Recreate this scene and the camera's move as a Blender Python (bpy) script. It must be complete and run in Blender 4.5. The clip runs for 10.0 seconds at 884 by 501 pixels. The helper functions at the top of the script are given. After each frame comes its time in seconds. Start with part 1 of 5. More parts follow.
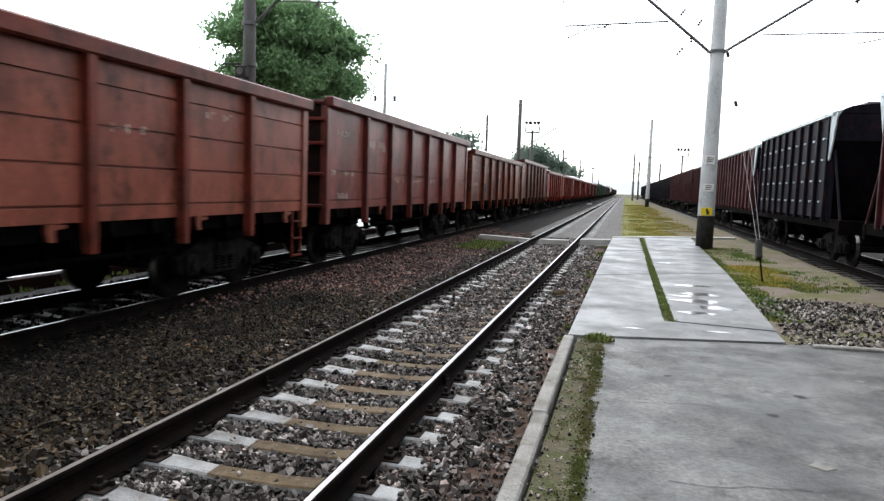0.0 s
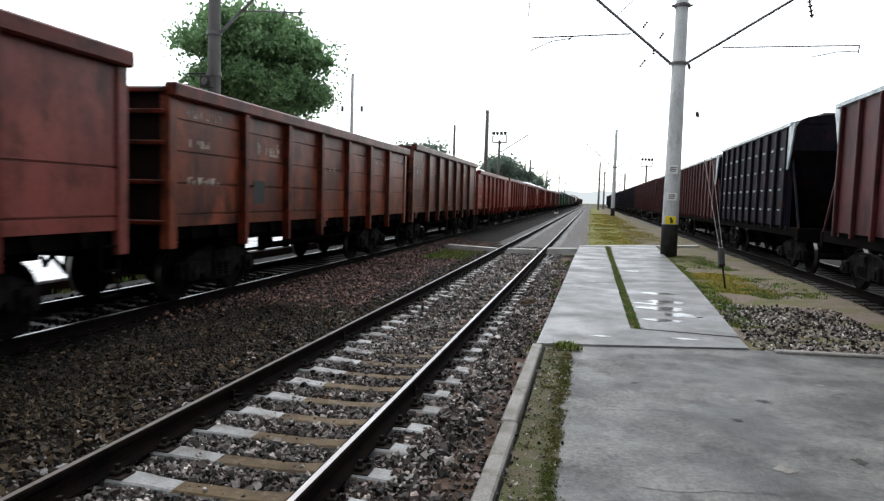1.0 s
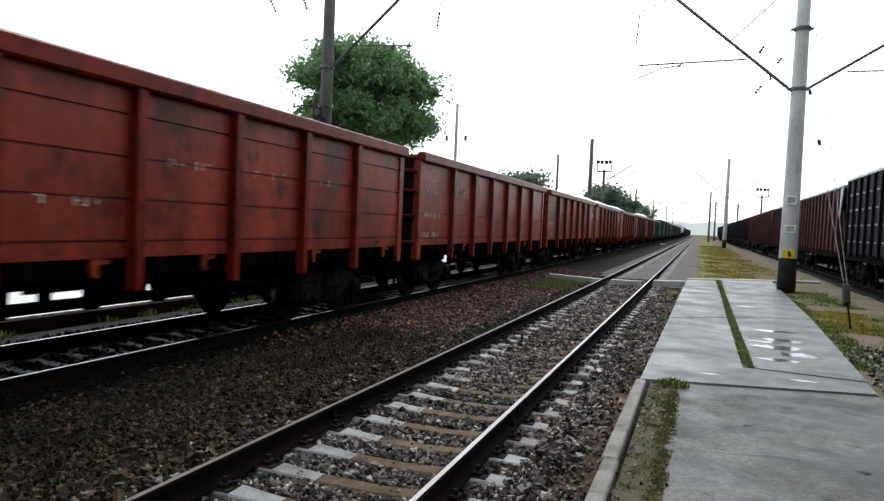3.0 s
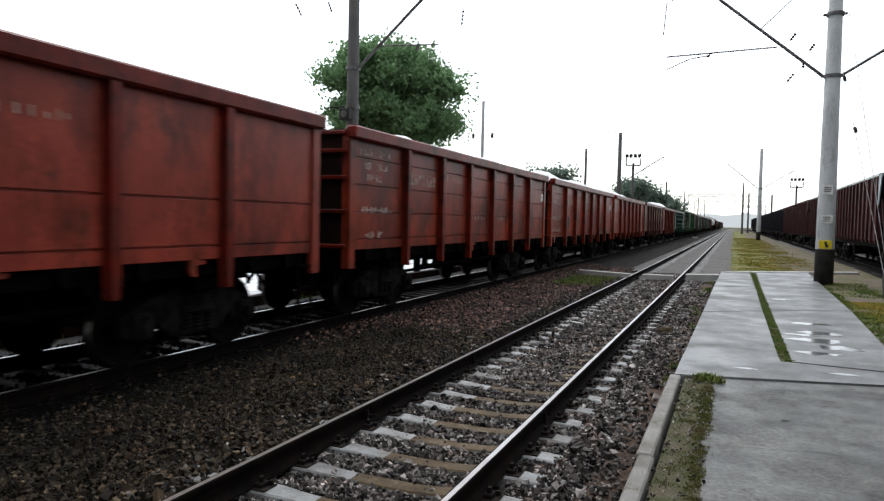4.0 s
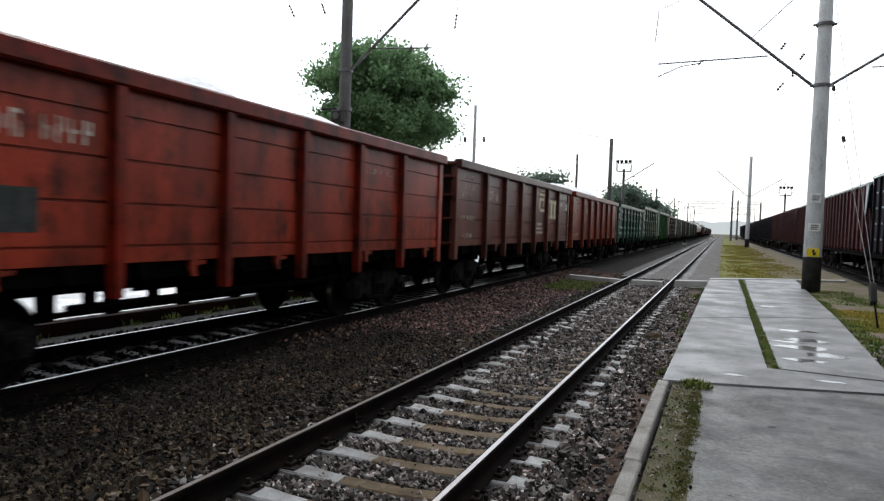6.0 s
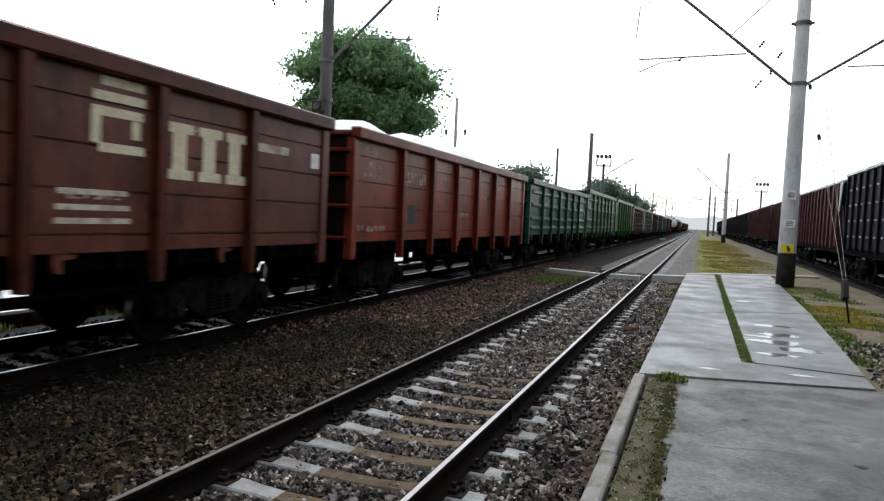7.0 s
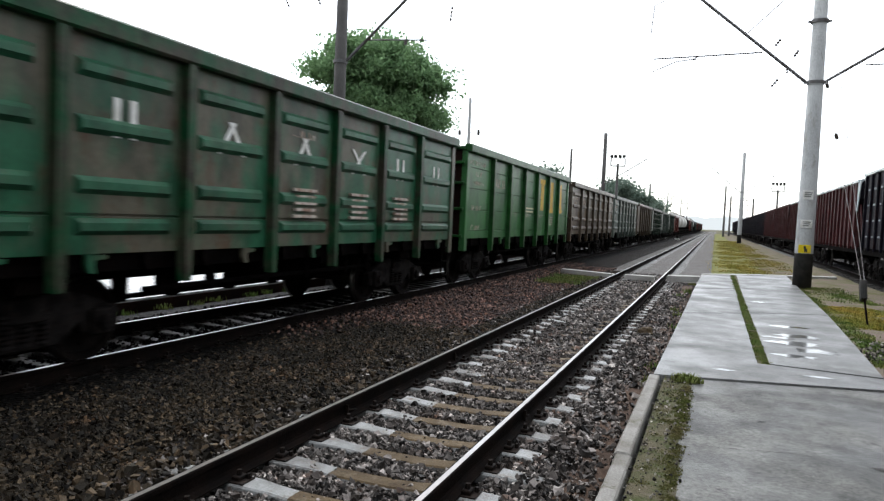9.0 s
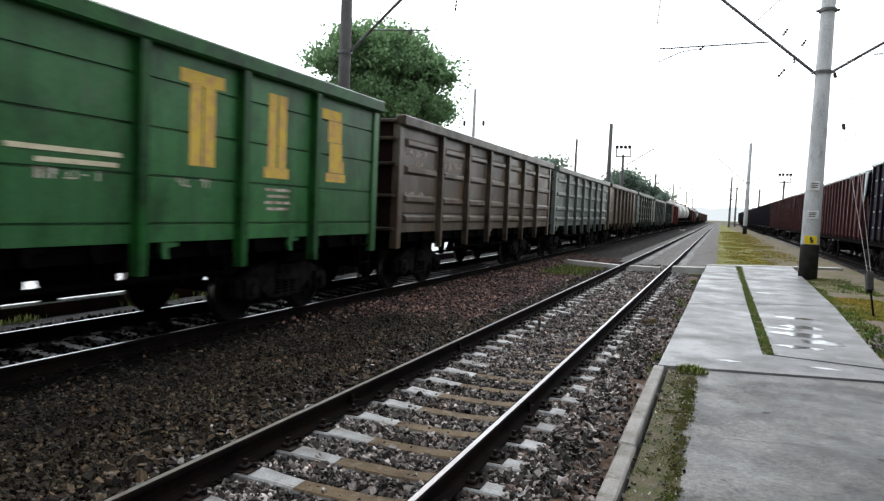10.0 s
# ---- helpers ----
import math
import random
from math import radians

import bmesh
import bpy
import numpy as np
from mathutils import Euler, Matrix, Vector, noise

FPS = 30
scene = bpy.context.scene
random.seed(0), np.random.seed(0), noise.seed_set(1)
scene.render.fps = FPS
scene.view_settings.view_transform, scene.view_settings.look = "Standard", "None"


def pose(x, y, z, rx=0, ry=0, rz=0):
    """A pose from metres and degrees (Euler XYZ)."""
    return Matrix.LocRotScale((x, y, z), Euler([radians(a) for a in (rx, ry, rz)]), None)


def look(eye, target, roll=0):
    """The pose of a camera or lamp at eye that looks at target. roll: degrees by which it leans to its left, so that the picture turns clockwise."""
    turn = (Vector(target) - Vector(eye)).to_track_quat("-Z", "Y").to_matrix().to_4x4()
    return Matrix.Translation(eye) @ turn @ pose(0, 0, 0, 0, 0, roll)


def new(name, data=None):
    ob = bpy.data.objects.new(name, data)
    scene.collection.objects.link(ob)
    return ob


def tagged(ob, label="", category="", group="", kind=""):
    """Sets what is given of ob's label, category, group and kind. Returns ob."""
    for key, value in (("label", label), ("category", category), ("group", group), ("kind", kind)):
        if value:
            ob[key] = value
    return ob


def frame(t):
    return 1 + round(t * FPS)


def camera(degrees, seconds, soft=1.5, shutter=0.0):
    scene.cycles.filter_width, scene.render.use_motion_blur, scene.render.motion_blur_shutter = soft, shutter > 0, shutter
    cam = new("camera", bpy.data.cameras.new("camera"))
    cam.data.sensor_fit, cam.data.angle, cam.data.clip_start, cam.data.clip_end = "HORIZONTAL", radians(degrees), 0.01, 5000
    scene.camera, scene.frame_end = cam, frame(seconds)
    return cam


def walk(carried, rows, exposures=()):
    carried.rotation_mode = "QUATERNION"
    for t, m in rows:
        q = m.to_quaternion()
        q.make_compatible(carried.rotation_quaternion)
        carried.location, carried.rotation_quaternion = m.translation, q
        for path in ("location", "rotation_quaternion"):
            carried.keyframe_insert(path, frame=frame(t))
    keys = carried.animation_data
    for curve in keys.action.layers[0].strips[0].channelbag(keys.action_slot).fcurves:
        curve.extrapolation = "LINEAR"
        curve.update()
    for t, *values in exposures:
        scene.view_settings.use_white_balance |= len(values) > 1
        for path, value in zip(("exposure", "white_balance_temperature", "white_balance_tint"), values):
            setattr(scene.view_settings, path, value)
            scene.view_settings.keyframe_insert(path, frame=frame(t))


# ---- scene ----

# ---------------------------------------------------------------- camera
EYE_Z = 1.817
cam = camera(64.92, 10.0, soft=1.35, shutter=0.16)
# seconds, yaw to the left of the track, pitch, lean
TURNS = [(0.0, 14.52, -5.27, 1.97), (0.5, 12.49, -4.79, 2.32), (1.0, 11.93, -4.36, 1.74), (1.5, 12.48, -3.98, 0.97),
         (2.0, 12.41, -3.39, 1.62), (2.5, 16.20, -2.76, 2.73), (3.0, 20.31, -2.35, 2.51), (3.2, 21.85, -2.77, 1.73),
         (4.5, 22.83, -2.44, 1.24), (5.0, 23.00, -2.28, 1.34), (5.5, 22.80, -2.04, 1.53), (7.0, 20.23, -2.83, 2.63),
         (7.5, 21.21, -3.03, 3.41), (8.0, 21.38, -3.89, 2.67), (8.5, 20.91, -2.96, 3.07), (9.0, 21.34, -2.83, 2.53),
         (9.5, 21.94, -3.28, 2.62), (10.0, 21.70, -3.60, 2.53)]
walk(cam, [(t, pose(0, 0, EYE_Z, 90 + p, 0, y) @ pose(0, 0, 0, 0, 0, r)) for t, y, p, r in TURNS],
     exposures=[(0.0, 0.4), (0.5, 0.27), (1.0, 0.05), (2.5, -0.1), (4.5, -0.25), (5.5, -0.3), (7.0, -0.15), (8.0, 0.02), (9.0, 0.17), (10.0, 0.2)])

# ---------------------------------------------------------------- sky and light
world = bpy.data.worlds.new("overcast_sky")
scene.world = world
world.use_nodes = True
wn, wl = world.node_tree.nodes, world.node_tree.links
wn.clear()
w_out, w_bg, w_sky = wn.new("ShaderNodeOutputWorld"), wn.new("ShaderNodeBackground"), wn.new("ShaderNodeTexSky")
w_sky.sky_type, w_sky.sun_disc = "NISHITA", False
w_sky.sun_elevation, w_sky.sun_rotation = radians(49), radians(-35)
w_coord, w_noise, w_ramp = wn.new("ShaderNodeTexCoord"), wn.new("ShaderNodeTexNoise"), wn.new("ShaderNodeValToRGB")
w_noise.inputs["Scale"].default_value, w_noise.inputs["Detail"].default_value = 1.6, 4
w_ramp.color_ramp.elements[0].position, w_ramp.color_ramp.elements[0].color = 0.3, (0.94, 0.97, 1.0, 1)
w_ramp.color_ramp.elements[1].position, w_ramp.color_ramp.elements[1].color = 0.7, (1.0, 1.0, 1.0, 1)
w_mix = wn.new("ShaderNodeMix")
w_mix.data_type, w_mix.blend_type = "RGBA", "ADD"
w_mix.inputs[0].default_value = 0.05
wl.new(w_coord.outputs["Generated"], w_noise.inputs["Vector"])
wl.new(w_noise.outputs["Fac"], w_ramp.inputs["Fac"])
wl.new(w_ramp.outputs["Color"], w_mix.inputs[6])
wl.new(w_sky.outputs["Color"], w_mix.inputs[7])
w_split, w_dome = wn.new("ShaderNodeSeparateXYZ"), wn.new("ShaderNodeMapRange")
w_dome.inputs["To Min"].default_value, w_dome.inputs["To Max"].default_value = 1.15, 1.9
wl.new(w_coord.outputs["Generated"], w_split.inputs[0])
wl.new(w_split.outputs["Z"], w_dome.inputs["Value"])
# the cloud is brighter towards the hidden sun ahead and dimmer behind
w_dot, w_side, w_level = wn.new("ShaderNodeVectorMath"), wn.new("ShaderNodeMapRange"), wn.new("ShaderNodeMath")
w_dot.operation, w_dot.inputs[1].default_value = "DOT_PRODUCT", (-0.5, 0.8, 0.33)
w_side.inputs["From Min"].default_value, w_side.inputs["From Max"].default_value = -1.0, 1.0
w_side.inputs["To Min"].default_value, w_side.inputs["To Max"].default_value = 0.12, 1.5
w_level.operation = "MULTIPLY"
wl.new(w_coord.outputs["Generated"], w_dot.inputs[0])
wl.new(w_dot.outputs["Value"], w_side.inputs["Value"])
wl.new(w_dome.outputs["Result"], w_level.inputs[0])
wl.new(w_side.outputs["Result"], w_level.inputs[1])
wl.new(w_level.outputs[0], w_bg.inputs["Strength"])
wl.new(w_mix.outputs[2], w_bg.inputs["Color"])
wl.new(w_bg.outputs["Background"], w_out.inputs["Surface"])

sun = new("sun", bpy.data.lights.new("sun", "SUN"))
sun.data.energy, sun.data.angle, sun.data.color = 1.0, radians(16), (1.0, 0.97, 0.93)
sun.matrix_world = look((-20, 28, 40), (0, 0, 0))


# ---------------------------------------------------------------- materials
def material(name, base, rough=0.8, metal=0.0, second=None, third=None, scale=3.0, fine=40.0, bump=0.2, stretch=(1, 1, 1),
             spread=(0.42, 0.62), wet=0.0, island=0.0, vary=0.0, runs=0.0, grain=0.25, depth=0.02, specular=0.12, tint=None):
    """Two-scale procedural surface: base mixed with second by broad noise, third by a patchy noise, fine grain, bump."""
    m = bpy.data.materials.new(name)
    m.use_nodes = True
    n, l = m.node_tree.nodes, m.node_tree.links
    b = n["Principled BSDF"]
    b.inputs["Metallic"].default_value = metal
    b.inputs["Specular IOR Level"].default_value = specular
    coord, mapping = n.new("ShaderNodeTexCoord"), n.new("ShaderNodeMapping")
    mapping.inputs["Scale"].default_value = stretch
    l.new(coord.outputs["Object"], mapping.inputs["Vector"])
    vec = mapping.outputs["Vector"]
    if vary:
        info, add = n.new("ShaderNodeObjectInfo"), n.new("ShaderNodeVectorMath")
        shift = n.new("ShaderNodeMath")
        shift.operation, shift.inputs[1].default_value = "MULTIPLY", 37.0
        l.new(info.outputs["Random"], shift.inputs[0])
        l.new(vec, add.inputs[0])
        l.new(shift.outputs[0], add.inputs[1])
        vec = add.outputs[0]

    def noise_at(size, detail=5.0, rough_=0.6):
        t = n.new("ShaderNodeTexNoise")
        t.inputs["Scale"].default_value, t.inputs["Detail"].default_value, t.inputs["Roughness"].default_value = size, detail, rough_
        l.new(vec, t.inputs["Vector"])
        return t.outputs["Fac"]

    def ramp(fac, a, c):
        r = n.new("ShaderNodeMapRange")
        r.inputs["From Min"].default_value, r.inputs["From Max"].default_value = a, c
        l.new(fac, r.inputs["Value"])
        return r.outputs["Result"]

    def mixed(fac, a, c, mode="MIX"):
        x = n.new("ShaderNodeMix")
        x.data_type, x.blend_type = "RGBA", mode
        for sock, value in ((x.inputs[0], fac), (x.inputs[6], a), (x.inputs[7], c)):
            if isinstance(value, bpy.types.NodeSocket):
                l.new(value, sock)
            elif isinstance(value, tuple):
                sock.default_value = (*value[:3], 1)
            else:
                sock.default_value = value
        return x.outputs[2]

    colour = base
    broad = noise_at(scale)
    if second:
        colour = mixed(ramp(broad, *spread), base, second)
    if third:
        patch = noise_at(scale * 2.7, 8.0, 0.7)
        colour = mixed(ramp(patch, 0.54, 0.68), colour, third)
    small = noise_at(fine, 4.0, 0.7)
    if grain:
        g = n.new("ShaderNodeMapRange")
        g.inputs["From Min"].default_value, g.inputs["From Max"].default_value = 0.3, 0.7
        g.inputs["To Min"].default_value, g.inputs["To Max"].default_value = 1 - grain, 1 + grain
        l.new(small, g.inputs["Value"])
        colour = mixed(1.0, colour, g.outputs["Result"], "MULTIPLY")
    if runs:
        streak, long_ = n.new("ShaderNodeTexNoise"), n.new("ShaderNodeMapping")
        long_.inputs["Scale"].default_value = (1, 1, 0.12)
        streak.inputs["Scale"].default_value, streak.inputs["Detail"].default_value = 5.5, 6
        l.new(vec, long_.inputs["Vector"])
        l.new(long_.outputs["Vector"], streak.inputs["Vector"])
        smear = noise_at(scale * 1.6, 6.0, 0.65)
        for fac, lo, a, c in ((streak.outputs["Fac"], 1 - 0.35 * runs, 0.36, 0.56), (smear, 1 - 1.3 * runs, 0.34, 0.52)):
            g = n.new("ShaderNodeMapRange")
            g.inputs["From Min"].default_value, g.inputs["From Max"].default_value = a, c
            g.inputs["To Min"].default_value, g.inputs["To Max"].default_value = lo, 1.05
            l.new(fac, g.inputs["Value"])
            colour = mixed(1.0, colour, g.outputs["Result"], "MULTIPLY")
    if island or vary:
        source = n.new("ShaderNodeNewGeometry").outputs["Random Per Island"] if island else info.outputs["Random"]
        g = n.new("ShaderNodeMapRange")
        k = island or vary
        g.inputs["To Min"].default_value, g.inputs["To Max"].default_value = 1 - k, 1 + k
        if island > 0.58:
            cube = n.new("ShaderNodeMath")
            cube.operation, cube.inputs[1].default_value = "POWER", 3.0
            l.new(source, cube.inputs[0])
            source = cube.outputs[0]
            g.inputs["To Min"].default_value, g.inputs["To Max"].default_value = 0.08, 4.3
        l.new(source, g.inputs["Value"])
        colour = mixed(1.0, colour, g.outputs["Result"], "MULTIPLY")
    if tint:
        pick, wide = n.new("ShaderNodeTexWhiteNoise"), n.new("ShaderNodeMath")
        pick.noise_dimensions = "1D"
        wide.operation, wide.inputs[1].default_value = "MULTIPLY", 913.0
        l.new(n.new("ShaderNodeNewGeometry").outputs["Random Per Island"], wide.inputs[0])
        l.new(wide.outputs[0], pick.inputs["W"])
        colour = mixed(ramp(pick.outputs["Value"], 0.5, 1.0), colour, tint)
    if isinstance(colour, tuple):
        b.inputs["Base Color"].default_value = (*colour, 1)
    else:
        l.new(colour, b.inputs["Base Color"])
    if wet:
        r = n.new("ShaderNodeMapRange")
        r.inputs["From Min"].default_value, r.inputs["From Max"].default_value = 0.38, 0.62
        r.inputs["To Min"].default_value, r.inputs["To Max"].default_value = wet, rough
        l.new(noise_at(scale * 0.8, 6.0, 0.65), r.inputs["Value"])
        l.new(r.outputs["Result"], b.inputs["Roughness"])
    else:
        r = n.new("ShaderNodeMapRange")
        r.inputs["To Min"].default_value, r.inputs["To Max"].default_value = max(0.05, rough - 0.12), min(1, rough + 0.12)
        l.new(broad, r.inputs["Value"])
        l.new(r.outputs["Result"], b.inputs["Roughness"])
    if bump:
        bm_ = n.new("ShaderNodeBump")
        bm_.inputs["Strength"].default_value, bm_.inputs["Distance"].default_value = bump, depth
        l.new(small, bm_.inputs["Height"])
        l.new(bm_.outputs["Normal"], b.inputs["Normal"])
    return m


def pebbled(name, tones, size=22.0, rough=0.75, bump=0.9, patch=None):
    """Broken stone seen from a distance: cells of differing tone with raised relief."""
    m = bpy.data.materials.new(name)
    m.use_nodes = True
    n, l = m.node_tree.nodes, m.node_tree.links
    b = n["Principled BSDF"]
    coord, cell, r = n.new("ShaderNodeTexCoord"), n.new("ShaderNodeTexVoronoi"), n.new("ShaderNodeValToRGB")
    cell.inputs["Scale"].default_value = size
    l.new(coord.outputs["Object"], cell.inputs["Vector"])
    split = n.new("ShaderNodeSeparateColor")
    l.new(cell.outputs["Color"], split.inputs[0])
    l.new(split.outputs[0], r.inputs["Fac"])
    el = r.color_ramp.elements
    el[0].color, el[1].color = (*tones[0], 1), (*tones[-1], 1)
    for i, c in enumerate(tones[1:-1]):
        el.new((i + 1) / (len(tones) - 1)).color = (*c, 1)
    broad = n.new("ShaderNodeTexNoise")
    broad.inputs["Scale"].default_value, broad.inputs["Detail"].default_value = 0.7, 5
    l.new(coord.outputs["Object"], broad.inputs["Vector"])
    x = n.new("ShaderNodeMix")
    x.data_type, x.blend_type = "RGBA", "MIX"
    g = n.new("ShaderNodeMapRange")
    g.inputs["From Min"].default_value, g.inputs["From Max"].default_value = 0.45, 0.7
    g.inputs["To Max"].default_value = 0.75
    l.new(broad.outputs["Fac"], g.inputs["Value"])
    l.new(g.outputs["Result"], x.inputs[0])
    l.new(r.outputs["Color"], x.inputs[6])
    x.inputs[7].default_value = (*(patch or tones[0]), 1)
    l.new(x.outputs[2], b.inputs["Base Color"])
    b.inputs["Roughness"].default_value = rough
    b.inputs["Specular IOR Level"].default_value = 0.06
    bp = n.new("ShaderNodeBump")
    bp.inputs["Strength"].default_value, bp.inputs["Distance"].default_value, bp.invert = bump, 0.05, True
    l.new(cell.outputs["Distance"], bp.inputs["Height"])
    l.new(bp.outputs["Normal"], b.inputs["Normal"])
    return m


M = {}
M["ballast"] = pebbled("ballast_bed", [(0.003, 0.0025, 0.002), (0.008, 0.006, 0.0045), (0.024, 0.018, 0.013)], 20, patch=(0.013, 0.0075, 0.005))
# grey gravel, its tones raised to carry some haze of distance
M["ballast_grey"] = pebbled("grey_gravel_bed", [(0.06, 0.056, 0.053), (0.115, 0.11, 0.106), (0.18, 0.175, 0.17)], 20, patch=(0.09, 0.078, 0.07))
# bed under the train: its shade is put into near-black tones
M["ballast_shaded"] = pebbled("shade_black_ballast", [(0.001, 0.001, 0.001), (0.002, 0.0018, 0.0015), (0.005, 0.004, 0.0032)], 20, patch=(0.0015, 0.0013, 0.001))
M["stone_brown"] = material("brown_ballast_stone", (0.03, 0.022, 0.014), 0.5, second=(0.011, 0.0088, 0.0062), third=(0.046, 0.027, 0.015), specular=0.06, scale=0.8, fine=30, island=0.75, bump=0.3, tint=(0.03, 0.026, 0.02))
# reddish stones farther off; brightening with distance is put into the colour
M["stone_mid"] = material("reddish_brown_ballast_stone", (0.092, 0.054, 0.042), 0.5, second=(0.042, 0.027, 0.022), third=(0.12, 0.058, 0.038), specular=0.08, scale=0.8, fine=30, island=0.75, bump=0.3, tint=(0.065, 0.048, 0.046))
M["stone_grey"] = material("grey_ballast_stone", (0.122, 0.111, 0.103), 0.45, second=(0.046, 0.04, 0.037), third=(0.1, 0.058, 0.04), specular=0.08, scale=0.9, fine=30, island=0.8, bump=0.3, tint=(0.05, 0.042, 0.037))
# stones under the train, coloured near black for its shade
M["stone_shaded"] = material("shade_black_stone", (0.0028, 0.0024, 0.002), 0.7, second=(0.0015, 0.0014, 0.0012), specular=0.02, scale=0.8, fine=30, island=0.6, bump=0.3)
M["shoulder"] = material("reddish_wet_earth", (0.07, 0.045, 0.032), 0.9, second=(0.045, 0.03, 0.022), third=(0.11, 0.075, 0.055), scale=2.0, fine=45, bump=0.8)
M["stone_light"] = material("pale_gravel_stone", (0.13, 0.122, 0.112), 0.6, second=(0.07, 0.062, 0.055), third=(0.085, 0.062, 0.045), specular=0.05, scale=1.2, fine=30, island=0.7, bump=0.3)
M["ground"] = material("rough_ground", (0.075, 0.075, 0.035), 0.95, second=(0.09, 0.07, 0.045), third=(0.045, 0.055, 0.02), scale=0.25, fine=9, bump=0.7)
M["verge"] = material("grassy_verge", (0.125, 0.098, 0.08), 0.95, second=(0.085, 0.085, 0.034), third=(0.15, 0.122, 0.1), scale=0.9, fine=25, bump=0.9)
M["field"] = material("olive_field_grass", (0.13, 0.125, 0.035), 0.95, second=(0.085, 0.1, 0.028), third=(0.16, 0.13, 0.06), scale=0.5, fine=12, bump=0.9)
M["asphalt"] = material("wet_asphalt", (0.044, 0.045, 0.042), 0.72, second=(0.108, 0.108, 0.1), third=(0.026, 0.025, 0.024), scale=1.3, fine=32, wet=0.38, bump=0.9, depth=0.008, specular=0.2, grain=0.5)
M["slab"] = material("wet_concrete_slab", (0.088, 0.09, 0.088), 0.62, second=(0.145, 0.148, 0.145), third=(0.06, 0.06, 0.06), scale=1.1, fine=45, wet=0.34, bump=0.45, depth=0.006, specular=0.17, grain=0.35)
M["slab_far"] = material("wet_pale_platform_concrete", (0.3, 0.31, 0.315), 0.6, second=(0.5, 0.51, 0.52), third=(0.1, 0.1, 0.1), scale=0.9, fine=30, bump=0.3, specular=0.4, grain=0.25, wet=0.2)
M["water"] = material("puddle_water", (0.03, 0.03, 0.03), 0.05, second=(0.04, 0.04, 0.04), scale=2, fine=8, bump=0, grain=0, specular=0.6)
M["board"] = material("pale_crossing_concrete", (0.42, 0.42, 0.4), 0.7, second=(0.34, 0.33, 0.31), scale=2, fine=40, bump=0.3)
M["kerb"] = material("kerb_concrete", (0.2, 0.194, 0.18), 0.75, second=(0.13, 0.122, 0.108), third=(0.09, 0.085, 0.06), scale=2.2, fine=60, vary=0.12, bump=0.5)
M["sleeper"] = material("sleeper_concrete", (0.24, 0.248, 0.245), 0.6, second=(0.12, 0.118, 0.112), third=(0.12, 0.092, 0.07), scale=2.4, fine=60, vary=0.2, bump=0.4, specular=0.25)
# sleepers beneath wagons: shade put into a dark colour
M["sleeper_shaded"] = material("shade_dark_sleeper", (0.016, 0.015, 0.014), 0.6, second=(0.045, 0.043, 0.04), scale=3, fine=50, vary=0.5, bump=0.3, specular=0.15)
M["mud"] = material("dried_brown_mud", (0.085, 0.06, 0.032), 0.7, second=(0.055, 0.038, 0.021), third=(0.14, 0.115, 0.08), scale=3, fine=40, vary=0.1, bump=0.4)
M["rail"] = material("rusty_rail_side", (0.004, 0.0033, 0.003), 0.85, specular=0.02, second=(0.008, 0.0055, 0.0045), scale=4, fine=50, bump=0.3)
M["rail_top"] = material("polished_rail_head", (0.33, 0.325, 0.325), 0.3, 1.0, second=(0.22, 0.2, 0.19), scale=2, fine=80, stretch=(1, 0.1, 1), bump=0.05)
M["rail_dull"] = material("dull_rail_head", (0.25, 0.22, 0.2), 0.4, 1.0, second=(0.12, 0.09, 0.075), scale=2, fine=80, bump=0.05)
M["clip"] = material("rail_fastening_iron", (0.008, 0.0065, 0.006), 0.7, specular=0.05, second=(0.018, 0.012, 0.009), scale=9, fine=60, bump=0.2)
M["moss"] = material("moss_and_grit", (0.078, 0.068, 0.042), 0.95, second=(0.048, 0.056, 0.02), third=(0.12, 0.105, 0.08), scale=5.5, fine=50, bump=0.9)
M["grass"] = material("grass_blades", (0.08, 0.135, 0.028), 0.7, second=(0.14, 0.15, 0.045), scale=0.8, fine=20, island=0.45, bump=0)
M["moss_blade"] = material("olive_moss", (0.075, 0.09, 0.022), 0.9, second=(0.12, 0.105, 0.045), scale=2, fine=30, island=0.4, bump=0)
M["joint_grass"] = material("pale_joint_grass", (0.1, 0.15, 0.035), 0.8, second=(0.15, 0.16, 0.06), scale=1.5, fine=30, island=0.4, bump=0)
M["dry_grass"] = material("dry_grass_blades", (0.29, 0.22, 0.045), 0.75, second=(0.17, 0.18, 0.035), scale=0.9, fine=20, island=0.4, bump=0)


